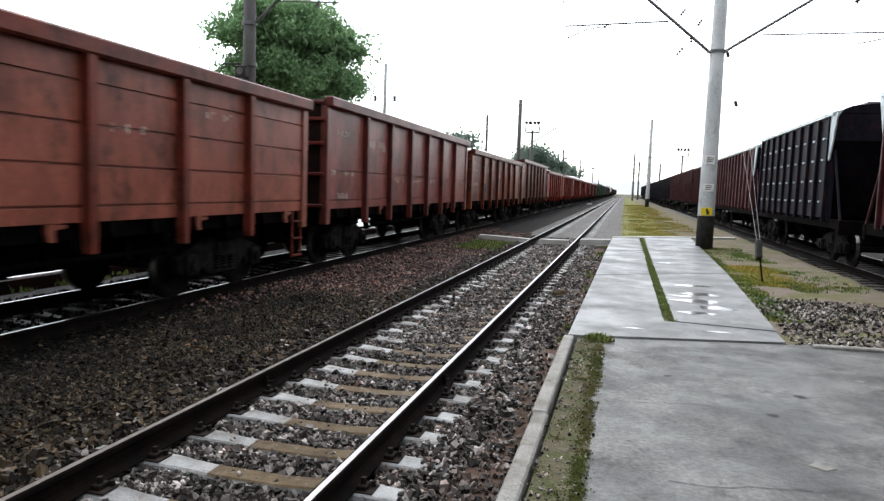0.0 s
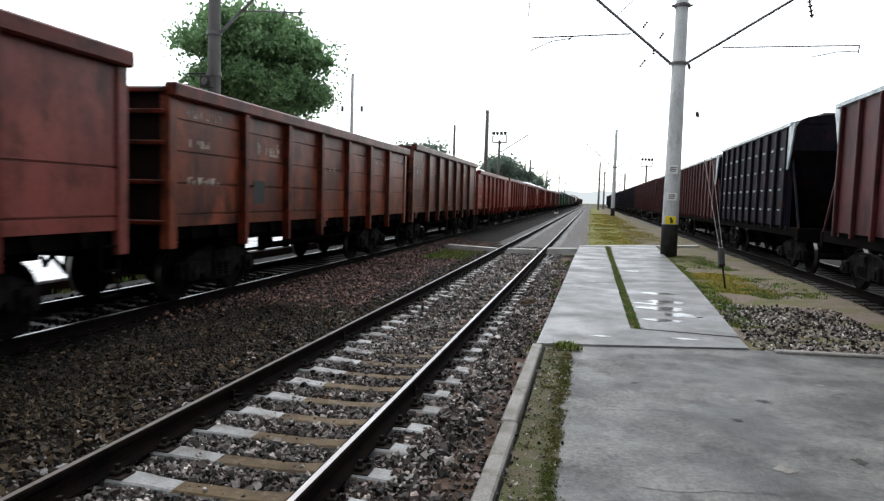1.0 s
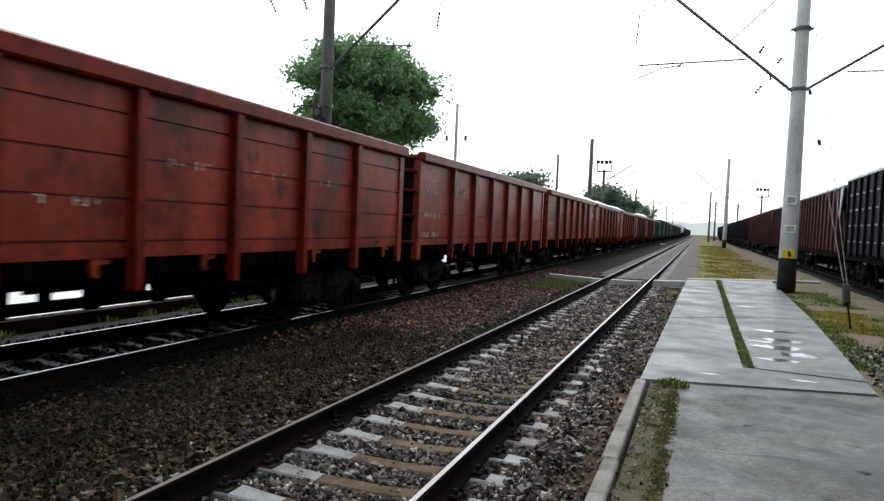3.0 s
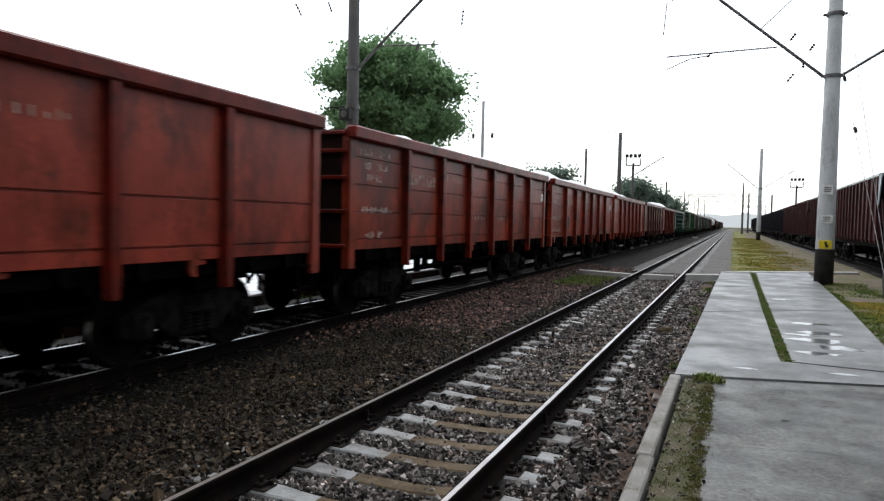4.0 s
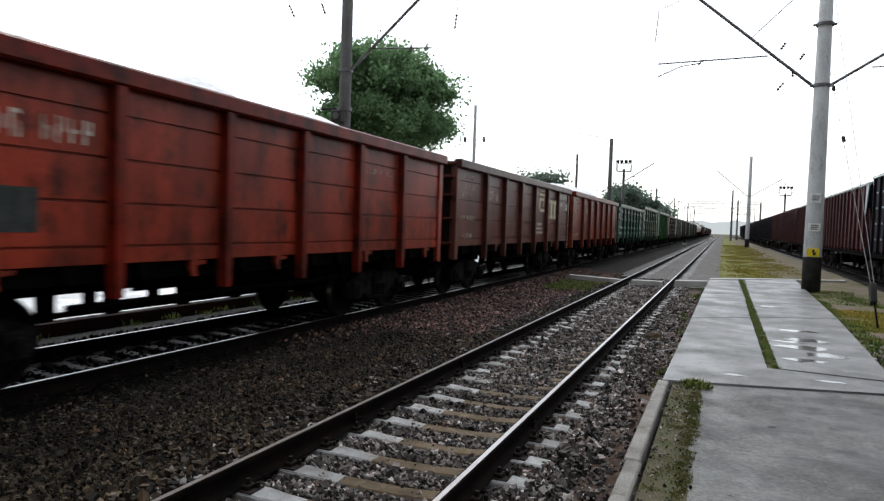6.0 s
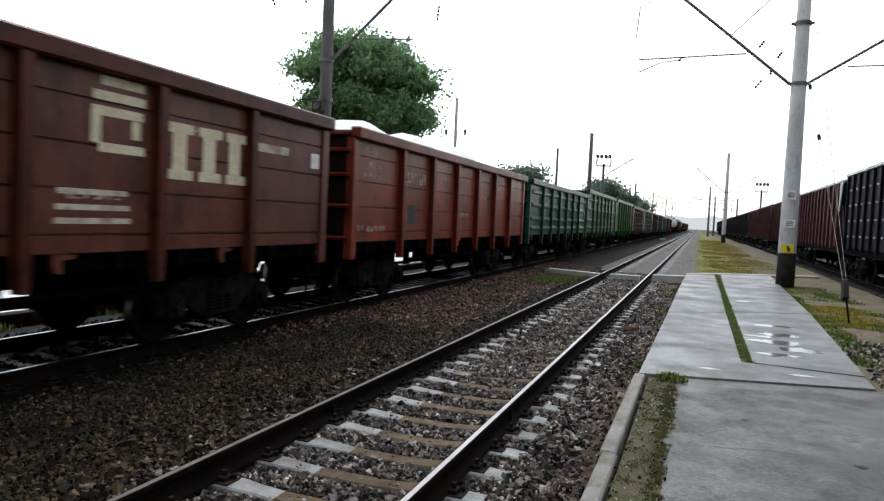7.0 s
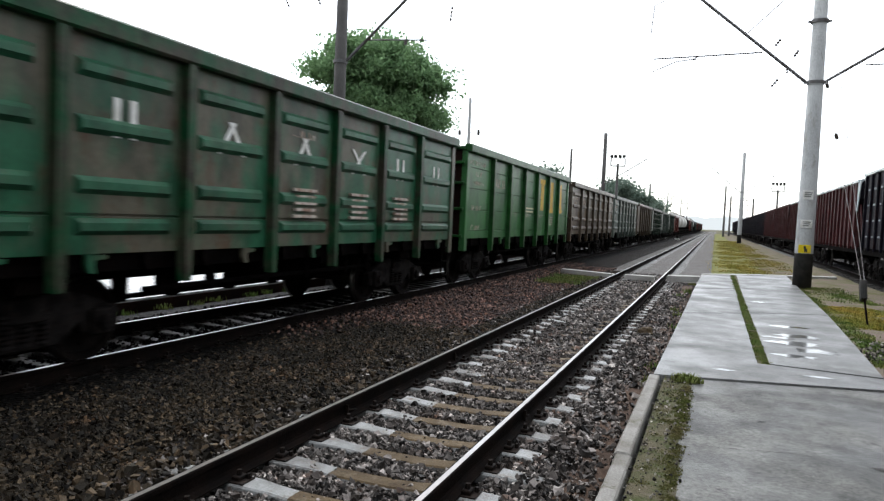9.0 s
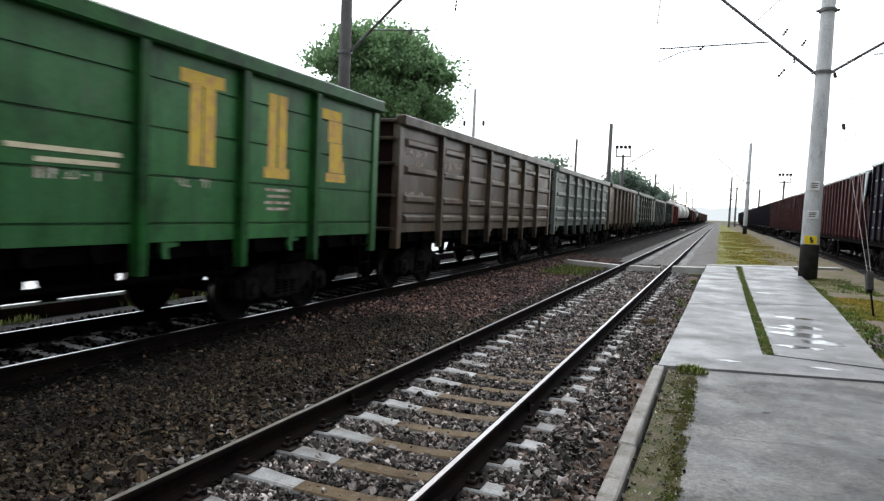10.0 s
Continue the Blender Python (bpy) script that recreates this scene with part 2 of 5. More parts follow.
def leafy(name, dark, pale):
    """Leaves: part reflected, part let through; tone differs from leaf to leaf."""
    m = bpy.data.materials.new(name)
    m.use_nodes = True
    n, l = m.node_tree.nodes, m.node_tree.links
    n.clear()
    out, mix, dif, tra = [n.new(k) for k in ("ShaderNodeOutputMaterial", "ShaderNodeMixShader", "ShaderNodeBsdfDiffuse", "ShaderNodeBsdfTranslucent")]
    geo, ramp_, coord, broad, add = [n.new(k) for k in ("ShaderNodeNewGeometry", "ShaderNodeValToRGB", "ShaderNodeTexCoord", "ShaderNodeTexNoise", "ShaderNodeMath")]
    ramp_.color_ramp.elements[0].color, ramp_.color_ramp.elements[1].color = (*dark, 1), (*pale, 1)
    broad.inputs["Scale"].default_value = 0.8
    add.operation, add.inputs[1].default_value = "MULTIPLY_ADD", 0.6
    l.new(coord.outputs["Object"], broad.inputs["Vector"])
    l.new(geo.outputs["Random Per Island"], add.inputs[0])
    l.new(broad.outputs["Fac"], add.inputs[2])
    l.new(add.outputs[0], ramp_.inputs["Fac"])
    for b in (dif, tra):
        l.new(ramp_.outputs["Color"], b.inputs["Color"])
    mix.inputs[0].default_value = 0.55
    l.new(dif.outputs[0], mix.inputs[1])
    l.new(tra.outputs[0], mix.inputs[2])
    l.new(mix.outputs[0], out.inputs["Surface"])
    return m


M["leaf"] = leafy("tree_leaves", (0.05, 0.11, 0.052), (0.21, 0.33, 0.17))
# far leaves: haze put into a paler, greyer green
M["leaf_far"] = leafy("haze_pale_leaves", (0.1, 0.15, 0.12), (0.17, 0.22, 0.18))
M["bark"] = material("tree_bark", (0.07, 0.055, 0.04), 0.9, second=(0.04, 0.03, 0.022), scale=3, fine=25, stretch=(1, 1, 0.2), bump=0.8)
M["pole"] = material("weathered_pole_concrete", (0.40, 0.41, 0.41), 0.75, second=(0.30, 0.31, 0.31), third=(0.25, 0.245, 0.23), scale=1.3, fine=50, stretch=(1, 1, 0.35), bump=0.3)
M["pole_dark"] = material("stained_pole_concrete", (0.115, 0.112, 0.11), 0.8, second=(0.08, 0.077, 0.075), scale=1.3, fine=50, stretch=(1, 1, 0.35), bump=0.3)
M["tar"] = material("black_tar_paint", (0.018, 0.018, 0.017), 0.6, second=(0.035, 0.033, 0.03), scale=4, fine=40, bump=0.4)
M["galv"] = material("galvanised_steel", (0.14, 0.14, 0.145), 0.55, 0.6, second=(0.09, 0.08, 0.075), scale=3, fine=40, bump=0.1)
M["ins"] = material("glazed_insulator", (0.06, 0.045, 0.04), 0.25, second=(0.09, 0.08, 0.075), scale=5, fine=30, bump=0)
M["white_plate"] = material("white_enamel_plate", (0.7, 0.7, 0.68), 0.4, second=(0.55, 0.54, 0.5), scale=6, fine=50, bump=0)
M["yellow_plate"] = material("yellow_enamel_plate", (0.72, 0.56, 0.02), 0.4, second=(0.6, 0.45, 0.03), scale=6, fine=50, bump=0)
# near black: shade under the wagons put into the colour; black tanks share it
M["under"] = material("soot_and_shade_black", (0.0022, 0.002, 0.002), 0.9, specular=0.015, second=(0.0042, 0.003, 0.0026), scale=2, fine=25, bump=0.3)
# dark plate colour: holds the shade between wagons and on the platform face
M["dark_shade"] = material("shade_dark_plate", (0.008, 0.0045, 0.004), 0.85, specular=0.05, second=(0.017, 0.008, 0.006), scale=1.5, fine=25, bump=0.2)
# bogies and wheels: dusty, worn metal with the wagons' shade put into the colour
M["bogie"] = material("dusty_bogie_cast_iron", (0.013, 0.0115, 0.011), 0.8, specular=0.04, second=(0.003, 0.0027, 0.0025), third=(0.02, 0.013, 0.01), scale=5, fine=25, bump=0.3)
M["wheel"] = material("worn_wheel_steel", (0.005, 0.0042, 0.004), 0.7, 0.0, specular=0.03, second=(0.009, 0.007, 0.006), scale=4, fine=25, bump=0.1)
M["tread"] = material("bright_wheel_tread", (0.22, 0.21, 0.2), 0.4, 1.0, second=(0.1, 0.09, 0.085), scale=4, fine=25, bump=0)
M["load"] = material("white_bulk_load", (0.78, 0.79, 0.8), 0.8, second=(0.68, 0.69, 0.7), scale=1.5, fine=12, bump=0.6)
M["marking"] = material("faded_white_marking", (0.5, 0.46, 0.4), 0.7, second=(0.26, 0.17, 0.13), scale=7, fine=50, bump=0)
M["cream"] = material("cream_marking_paint", (0.6, 0.56, 0.4), 0.7, second=(0.5, 0.44, 0.3), scale=9, fine=50, bump=0)
M["marking_yellow"] = material("faded_yellow_marking", (0.6, 0.42, 0.07), 0.7, second=(0.5, 0.3, 0.12), scale=6, fine=50, bump=0)
M["patch_dark"] = material("dark_stencil_patch", (0.025, 0.03, 0.028), 0.6, second=(0.045, 0.05, 0.045), scale=6, fine=40, bump=0)
M["tank"] = material("tank_paint", (0.5, 0.5, 0.48), 0.5, second=(0.35, 0.33, 0.3), third=(0.12, 0.1, 0.09), scale=0.7, fine=20, stretch=(1, 0.6, 0.3), bump=0.05)
M["wall"] = material("pale_plaster", (0.42, 0.43, 0.44), 0.85, second=(0.34, 0.35, 0.36), scale=0.4, fine=10, bump=0.2)
M["roofing"] = material("grey_roof_sheet", (0.16, 0.17, 0.18), 0.6, second=(0.22, 0.23, 0.24), scale=0.5, fine=12, bump=0.1)
M["glass"] = material("dark_window_glass", (0.02, 0.025, 0.03), 0.1, second=(0.03, 0.035, 0.04), scale=2, fine=10, bump=0)


# darker copy of each wagon paint, shade held in the colour
SHADED = {}


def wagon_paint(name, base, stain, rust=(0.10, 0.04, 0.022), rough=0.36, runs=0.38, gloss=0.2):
    """Old dusty wagon paint: broad fading, upright run marks, rust flakes; posts, rails and end ribs get a darker copy
    with shade put into its colour.
    """
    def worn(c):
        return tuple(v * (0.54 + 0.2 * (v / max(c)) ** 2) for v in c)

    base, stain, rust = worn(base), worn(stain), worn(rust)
    SHADED[name] = material(name + "_shade_toned", tuple(v * (0.3 + 0.3 * v / max(base)) for v in base), rough, second=tuple(0.5 * v for v in stain), scale=2.0, fine=28, vary=0.1, runs=runs, bump=0.1, specular=gloss * 0.7)
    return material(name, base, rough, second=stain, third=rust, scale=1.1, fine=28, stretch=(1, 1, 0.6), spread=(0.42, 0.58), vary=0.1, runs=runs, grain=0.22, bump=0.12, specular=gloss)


# ---------------------------------------------------------------- mesh helpers
def finish(name, bm, mat, parent=None, label="", at=None, smooth=False):
    me = bpy.data.meshes.new(name)
    bm.normal_update()
    bm.to_mesh(me)
    bm.free()
    for x in mat if isinstance(mat, (list, tuple)) else [mat]:
        me.materials.append(x)
    if smooth:
        me.polygons.foreach_set("use_smooth", [True] * len(me.polygons))
    ob = new(name, me)
    if parent:
        ob.parent = parent
    if at is not None:
        ob.matrix_basis = at
    return tagged(ob, label)


def part(name, bm, mat, parent, label="", at=None, smooth=False):
    return finish(name, bm, mat, parent, label, at, smooth)


def shared(name, me, parent=None, at=None, label=""):
    ob = new(name, me)
    if parent:
        ob.parent = parent
    if at is not None:
        ob.matrix_basis = at
    return tagged(ob, label)


def thing(name, at, label, category, group="", kind=""):
    ob = new(name)
    ob.empty_display_size = 0.2
    ob.matrix_basis = at
    return tagged(ob, label, category, group, kind)


def box(bm, x0, y0, z0, x1, y1, z1, bevel=0.0, mat=0, m=None):
    g = bmesh.ops.create_cube(bm, size=1.0)
    vs = g["verts"]
    for v in vs:
        v.co = Vector((x0 + (v.co.x + 0.5) * (x1 - x0), y0 + (v.co.y + 0.5) * (y1 - y0), z0 + (v.co.z + 0.5) * (z1 - z0)))
    faces = {f for v in vs for f in v.link_faces}
    if bevel:
        edges = {e for v in vs for e in v.link_edges}
        r = bmesh.ops.bevel(bm, geom=list(edges), offset=bevel, segments=1, affect="EDGES")
        faces |= set(r["faces"])
        vs = list({v for f in faces if f.is_valid for v in f.verts})
    for f in faces:
        if f.is_valid:
            f.material_index = mat
    if m is not None:
        bmesh.ops.transform(bm, matrix=m, verts=[v for v in vs if v.is_valid])
    return bm


def rod(bm, a, b, r0, r1=None, seg=8, mat=0):
    a, b = Vector(a), Vector(b)
    r1 = r0 if r1 is None else r1
    g = bmesh.ops.create_cone(bm, cap_ends=True, segments=seg, radius1=r0, radius2=r1, depth=(b - a).length)
    m = Matrix.Translation((a + b) / 2) @ (b - a).to_track_quat("Z", "Y").to_matrix().to_4x4()
    bmesh.ops.transform(bm, matrix=m, verts=g["verts"])
    for f in {f for v in g["verts"] for f in v.link_faces}:
        f.material_index = mat
    return bm


def prism(bm, outline, y0, y1, mat=0):
    """Extrudes an (x, z) outline along y."""
    a = [bm.verts.new((x, y0, z)) for x, z in outline]
    b = [bm.verts.new((x, y1, z)) for x, z in outline]
    n = len(outline)
    fs = [bm.faces.new((a[i], b[i], b[(i + 1) % n], a[(i + 1) % n])) for i in range(n)]
    fs += [bm.faces.new(a), bm.faces.new(b[::-1])]
    for f in fs:
        f.material_index = mat
    bmesh.ops.recalc_face_normals(bm, faces=fs)
    return bm


def lathe(bm, profile, axis="x", seg=20, mats=None):
    """Turns (along, radius) pairs about an axis."""
    rings = []
    for along, r in profile:
        ring = []
        for i in range(seg):
            a = 2 * math.pi * i / seg
            c, s = r * math.cos(a), r * math.sin(a)
            ring.append(bm.verts.new((along, c, s) if axis == "x" else ((c, along, s) if axis == "y" else (c, s, along))))
        rings.append(ring)
    faces = []
    for k, (p, q) in enumerate(zip(rings, rings[1:])):
        for i in range(seg):
            f = bm.faces.new((p[i], p[(i + 1) % seg], q[(i + 1) % seg], q[i]))
            f.material_index = mats[k] if mats else 0
            faces.append(f)
    faces += [bm.faces.new(rings[0]), bm.faces.new(rings[-1])]
    bmesh.ops.recalc_face_normals(bm, faces=faces)
    return bm


def from_arrays(name, verts, faces, mat, parent=None, label="", smooth=False):
    me = bpy.data.meshes.new(name)
    nv, nf, k = len(verts), len(faces), faces.shape[1]
    me.vertices.add(nv)
    me.vertices.foreach_set("co", np.ascontiguousarray(verts, dtype=np.float32).ravel())
    me.loops.add(nf * k)
    me.loops.foreach_set("vertex_index", np.ascontiguousarray(faces, dtype=np.int32).ravel())
    me.polygons.add(nf)
    me.polygons.foreach_set("loop_start", np.arange(0, nf * k, k, dtype=np.int32))
    me.polygons.foreach_set("use_smooth", np.full(nf, smooth))
    me.update(calc_edges=True)
    me.materials.append(mat)
    ob = new(name, me)
    if parent:
        ob.parent = parent
    return tagged(ob, label)


def turns(rng, n):
    q = rng.normal(size=(n, 4))
    q /= np.linalg.norm(q, axis=1, keepdims=True)
    w, x, y, z = q.T
    return np.stack([1 - 2 * (y * y + z * z), 2 * (x * y - z * w), 2 * (x * z + y * w), 2 * (x * y + z * w), 1 - 2 * (x * x + z * z),
                     2 * (y * z - x * w), 2 * (x * z - y * w), 2 * (y * z + x * w), 1 - 2 * (x * x + y * y)], 1).reshape(n, 3, 3)


def stones(name, mat, centres, sizes, seed, label):
    """One mesh of many small sharp-edged broken stones."""
    rng = np.random.default_rng(seed)
    base = np.array([(x, y, z) for x in (-1, 1) for y in (-1, 1) for z in (-1, 1)], float)
    tri = np.array([(0, 1, 3), (0, 3, 2), (4, 6, 7), (4, 7, 5), (0, 4, 5), (0, 5, 1), (2, 3, 7), (2, 7, 6), (0, 2, 6), (0, 6, 4), (1, 5, 7), (1, 7, 3)])
    n = len(centres)
    v = base[None] * rng.uniform(0.35, 1.05, (n, 8, 3)) * rng.uniform(0.4, 1.35, (n, 1, 3))
    v = np.einsum("nij,nkj->nki", turns(rng, n), v) * sizes[:, None, None] + centres[:, None]
    f = tri[None] + (np.arange(n) * len(base))[:, None, None]
    return tagged(from_arrays(name, v.reshape(-1, 3), f.reshape(-1, 3), mat, label=label), category="gravel", kind="stuff")


def blades(name, mat, centres, height, seed, label, width=0.012, lean=0.5):
    """One mesh of many grass blades, each a bent tapering strip."""
    rng = np.random.default_rng(seed)
    n = len(centres)
    a = rng.uniform(0, 2 * np.pi, n)
    h = height * rng.uniform(0.4, 1.2, n)
    side = np.stack([np.cos(a), np.sin(a), 0 * a], 1) * (width * rng.uniform(0.6, 1.4, n))[:, None]
    out = np.stack([-np.sin(a), np.cos(a), 0 * a], 1) * (h * lean * rng.uniform(0.2, 1.0, n))[:, None]
    up = np.stack([0 * h, 0 * h, h], 1)
    v = np.stack([centres - side, centres + side, centres + 0.6 * up + 0.35 * out + side * 0.7, centres + 0.6 * up + 0.35 * out - side * 0.7,
                  centres + up + out + side * 0.1, centres + up + out - side * 0.1], 1)
    f = np.array([[0, 1, 2, 3], [3, 2, 4, 5]])[None] + (np.arange(n) * 6)[:, None, None]
    return tagged(from_arrays(name, v.reshape(-1, 3), f.reshape(-1, 4), mat, label=label), category="grass", kind="stuff")


# ---------------------------------------------------------------- ground, ballast, platform
RAIL_NEAR, RAIL_TRAIN, RAIL_RIGHT = -2.455, -7.438, 7.0


def rough_sheet(name, x0, x1, y0, y1, nx, ny, z, amp, mat, label, category, edge=0.35):
    """A gently uneven sheet whose rim dips below its neighbours."""
    bm = bmesh.new()
    rows = []
    for j in range(ny + 1):
        v = j / ny
        y = y0 + (y1 - y0) * (v ** 2.2 if ny > 40 else v)
        row = []
        for i in range(nx + 1):
            x = x0 + (x1 - x0) * i / nx
            h = z + amp * noise.noise((x * 0.9, y * 0.6, 3.1)) + 0.4 * amp * noise.noise((x * 3, y * 2.5, 9.7))
            if i in (0, nx) or j in (0, ny):
                h -= edge
            row.append(bm.verts.new((x, y, h)))
        rows.append(row)
    for a, b in zip(rows, rows[1:]):
        for i in range(nx):
            bm.faces.new((a[i], a[i + 1], b[i + 1], b[i]))
    return tagged(finish(name, bm, mat, smooth=True), label, category, kind="structure")


bm = bmesh.new()
bmesh.ops.create_grid(bm, x_segments=24, y_segments=24, size=2500)
for v in bm.verts:
    v.co.z = -0.5
tagged(finish("ground", bm, M["ground"]), "rough grassy ground of the station yard", "ground", kind="structure")

bm = bmesh.new()
prism(bm, [(-5.7, -0.6), (-5.7, -0.19), (-4.9, -0.215), (-4.0, -0.22), (-3.75, -0.265), (-1.15, -0.265), (-0.85, -0.23), (-0.3, -0.27), (-0.3, -0.6)], -14, 26.2)
prism(bm, [(-5.7, -0.6), (-5.7, -0.19), (-4.9, -0.215), (-4.2, -0.22), (-4.2, -0.6)], 26.2, 420)
tagged(finish("ballast_bed", bm, M["ballast"]), "dark brown wet crushed-stone ballast bed", "ballast", kind="structure")
bm = bmesh.new()
prism(bm, [(-4.2, -0.6), (-4.2, -0.22), (-3.75, -0.2), (-1.15, -0.2), (-0.85, -0.19), (0.3, -0.1), (0.9, -0.6)], 26.2, 420)
tagged(finish("ballast_bed_beyond", bm, M["ballast_grey"]), "grey gravel bed beyond the foot crossing", "ballast", kind="structure")
# bed whose black colour holds the shade beneath the train
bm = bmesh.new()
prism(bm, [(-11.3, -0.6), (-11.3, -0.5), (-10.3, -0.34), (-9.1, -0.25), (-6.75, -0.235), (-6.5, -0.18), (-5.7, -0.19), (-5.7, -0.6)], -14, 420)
tagged(finish("ballast_bed_main", bm, M["ballast_shaded"]), "ballast bed under the running train, shade put into its black colour", "ballast", kind="structure")
# past x 9.3 the bed is added dark ground for shade under the wagons
bm = bmesh.new()
prism(bm, [(4.6, -0.6), (4.9, -0.3), (5.6, -0.235), (8.4, -0.235), (9.3, -0.4), (19, -0.42), (19, -0.6)], -14, 420)
tagged(finish("ballast_bed_siding", bm, M["ballast"]), "dark crushed-stone ballast under the siding", "ballast", kind="structure")

rough_sheet("verge", 1.9, 5.3, 8.9, 240, 20, 120, 0.0, 0.05, M["verge"], "uneven verge of bare earth and patchy grass", "verge")
rough_sheet("earth_shoulder", -1.05, -0.55, -4, 26, 8, 90, -0.2, 0.03, M["shoulder"], "reddish brown earth along the platform edge", "ground", edge=0.1)
rough_sheet("grass_strip", -0.25, 2.4, 28.6, 240, 8, 60, 0.0, 0.05, M["field"], "yellow-green grass strip between the tracks", "verge")
rough_sheet("moss_strip", -0.45, -0.1, -6, 8.35, 8, 60, 0.08, 0.025, M["moss"], "strip of moss and grit along the kerb", "verge", edge=0.02)


def slab(name, pts, top, thick, mat, parent, bevel=0.012):
    bm = bmesh.new()
    f = bm.faces.new([bm.verts.new((x, y, top)) for x, y in pts])
    if f.normal.z < 0 or sum(a[0] * b[1] - b[0] * a[1] for a, b in zip(pts, pts[1:] + pts[:1])) < 0:
        bmesh.ops.reverse_faces(bm, faces=[f])
    g = bmesh.ops.extrude_face_region(bm, geom=[f])
    for v in [e for e in g["geom"] if isinstance(e, bmesh.types.BMVert)]:
        v.co.z = top - thick
    bmesh.ops.recalc_face_normals(bm, faces=bm.faces[:])
    rim = [e for e in bm.edges if abs(e.verts[0].co.z - top) < 1e-4 and abs(e.verts[1].co.z - top) < 1e-4]
    bmesh.ops.bevel(bm, geom=rim, offset=bevel, segments=2, affect="EDGES")
    return part(name, bm, mat, parent)


platform = thing("platform", pose(0, 0, 0), "low wet station platform of asphalt and concrete slabs", "platform", kind="structure")
ragged = [(-0.15 + 0.045 * noise.noise((y * 2.3, 1.7, 0)) + 0.02 * noise.noise((y * 9, 4.2, 0)), y) for y in [8.452 - 0.09 * k for k in range(75)]]
slab("asphalt_surface", [(12, -12), (12, 10.6), (2.3, 9.05)] + ragged + [(-0.14, -12)], 0.075, 0.6, M["asphalt"], platform, 0.006)
for i, pts in enumerate([
        [(-0.57, 8.36), (1.98, 8.98), (2.0, 9.66), (0.62, 9.83), (0.62, 15.52), (-0.5, 14.70)],
        [(-0.5, 14.75), (0.62, 15.58), (0.66, 21.85), (-0.45, 20.88)], [(-0.45, 20.93), (0.66, 21.92), (0.67, 28.1), (-0.37, 27.1)],
        [(0.75, 9.87), (2.02, 9.72), (2.33, 16.55), (0.76, 15.72)], [(0.76, 15.77), (2.335, 16.6), (2.5, 23.2), (0.78, 22.06)],
        [(0.78, 22.12), (2.505, 23.26), (2.68, 29.7), (0.85, 28.3)]]):
    slab("concrete_slab", pts, 0.095 - 0.003 * (i % 3), 0.5, M["slab"], platform)
slab("joint_soil", [(0.625, 9.85), (0.815, 9.85), (0.85, 28.2), (0.665, 28.2)], 0.084, 0.4, M["moss"], platform, 0.004)
me_kerb = None
for i in range(5):
    y = -6.7 + i * 3.0
    if me_kerb is None:
        bm = bmesh.new()
        box(bm, -0.06, 0, -0.45, 0.06, 2.994, 0.0, 0.014)
        k0 = part("kerb_stone", bm, M["kerb"], platform, at=pose(-0.525, y, 0.105, 0, 0, 0.3))
        me_kerb = k0.data
    else:
        shared("kerb_stone", me_kerb, platform, pose(-0.525 - 0.006 * i, y, 0.1 + 0.004 * ((i * 5) % 3), 0, 0, 0.15 * ((i * 7) % 3 - 1)))
bm = bmesh.new()
box(bm, 2.25, 8.86, -0.3, 6.5, 8.98, 0.11, 0.012, m=pose(0, 0, 0) @ Matrix.Translation((2.25, 8.86, 0)) @ pose(0, 0, 0, 0, 0, 5.5) @ Matrix.Translation((-2.25, -8.86, 0)))
part("kerb_edge", bm, M["kerb"], platform)

# puddles on the slabs
for i, (x, y, a, b) in enumerate(((1.15, 10.7, 0.3, 0.12), (1.5, 11.3, 0.26, 0.2), (1.25, 11.9, 0.33, 0.2), (1.32, 12.75, 0.3, 0.2), (1.05, 12.4, 0.2, 0.1), (1.4, 13.9, 0.34, 0.16), (0.2, 9.1, 0.12, 0.05), (1.25, 9.3, 0.16, 0.05),
                                  (1.1, 18.2, 0.2, 0.12))):
    bm = bmesh.new()
    ring = [bm.verts.new((a * math.cos(q) * (1 + 0.8 * noise.noise((math.cos(q) * 1.9, math.sin(q) * 1.6, i * 7.3))), b * math.sin(q) * (1 + 0.9 * noise.noise((math.cos(q) * 2.3, math.sin(q) * 2, i * 3.1))), 0))
            for q in [2 * math.pi * k / 28 for k in range(28)]]
    bm.faces.new(ring)
    part("puddle", bm, M["water"], platform, "thin rain puddle", at=pose(x, y, 0.0985))
# cracks, pits and pale worn spots in the asphalt
rng = random.Random(42)
for i in range(9):
    x0, y0 = ((0.0, 5.9), (0.35, 4.3), (1.6, 6.6), (0.5, 6.9), (1.9, 5.2), (1.25, 5.95), (2.3, 7.4), (1.35, 4.9), (2.5, 6.0))[i]
    bm = bmesh.new()
    if i < 2:
        pts = [(x0 + 0.12 * k, y0 + 0.02 * k + rng.uniform(-0.03, 0.03)) for k in range(8)]
        top_ = [bm.verts.new((x, y + 0.002 + rng.uniform(0, 0.004), 0)) for x, y in pts]
        low_ = [bm.verts.new((x, y - 0.002 - rng.uniform(0, 0.004), 0)) for x, y in pts]
        for k in range(7):
            bm.faces.new((low_[k], low_[k + 1], top_[k + 1], top_[k]))
    else:
        a, b = rng.uniform(0.03, 0.07), rng.uniform(0.03, 0.08)
        bm.faces.new([bm.verts.new((x0 + a * math.cos(q) * rng.uniform(0.5, 1.3), y0 + b * math.sin(q) * rng.uniform(0.5, 1.3), 0)) for q in [2 * math.pi * k / 14 for k in range(14)]])
    part("crack" if i < 2 else "pit" if i < 6 else "worn_spot", bm, M["tar"] if i < 6 else M["kerb"], platform, at=pose(0, 0, 0.079))
crossing = thing("track_crossing", pose(0, 0, 0), "pale concrete boards of a foot crossing over the rails", "crossing", kind="structure")
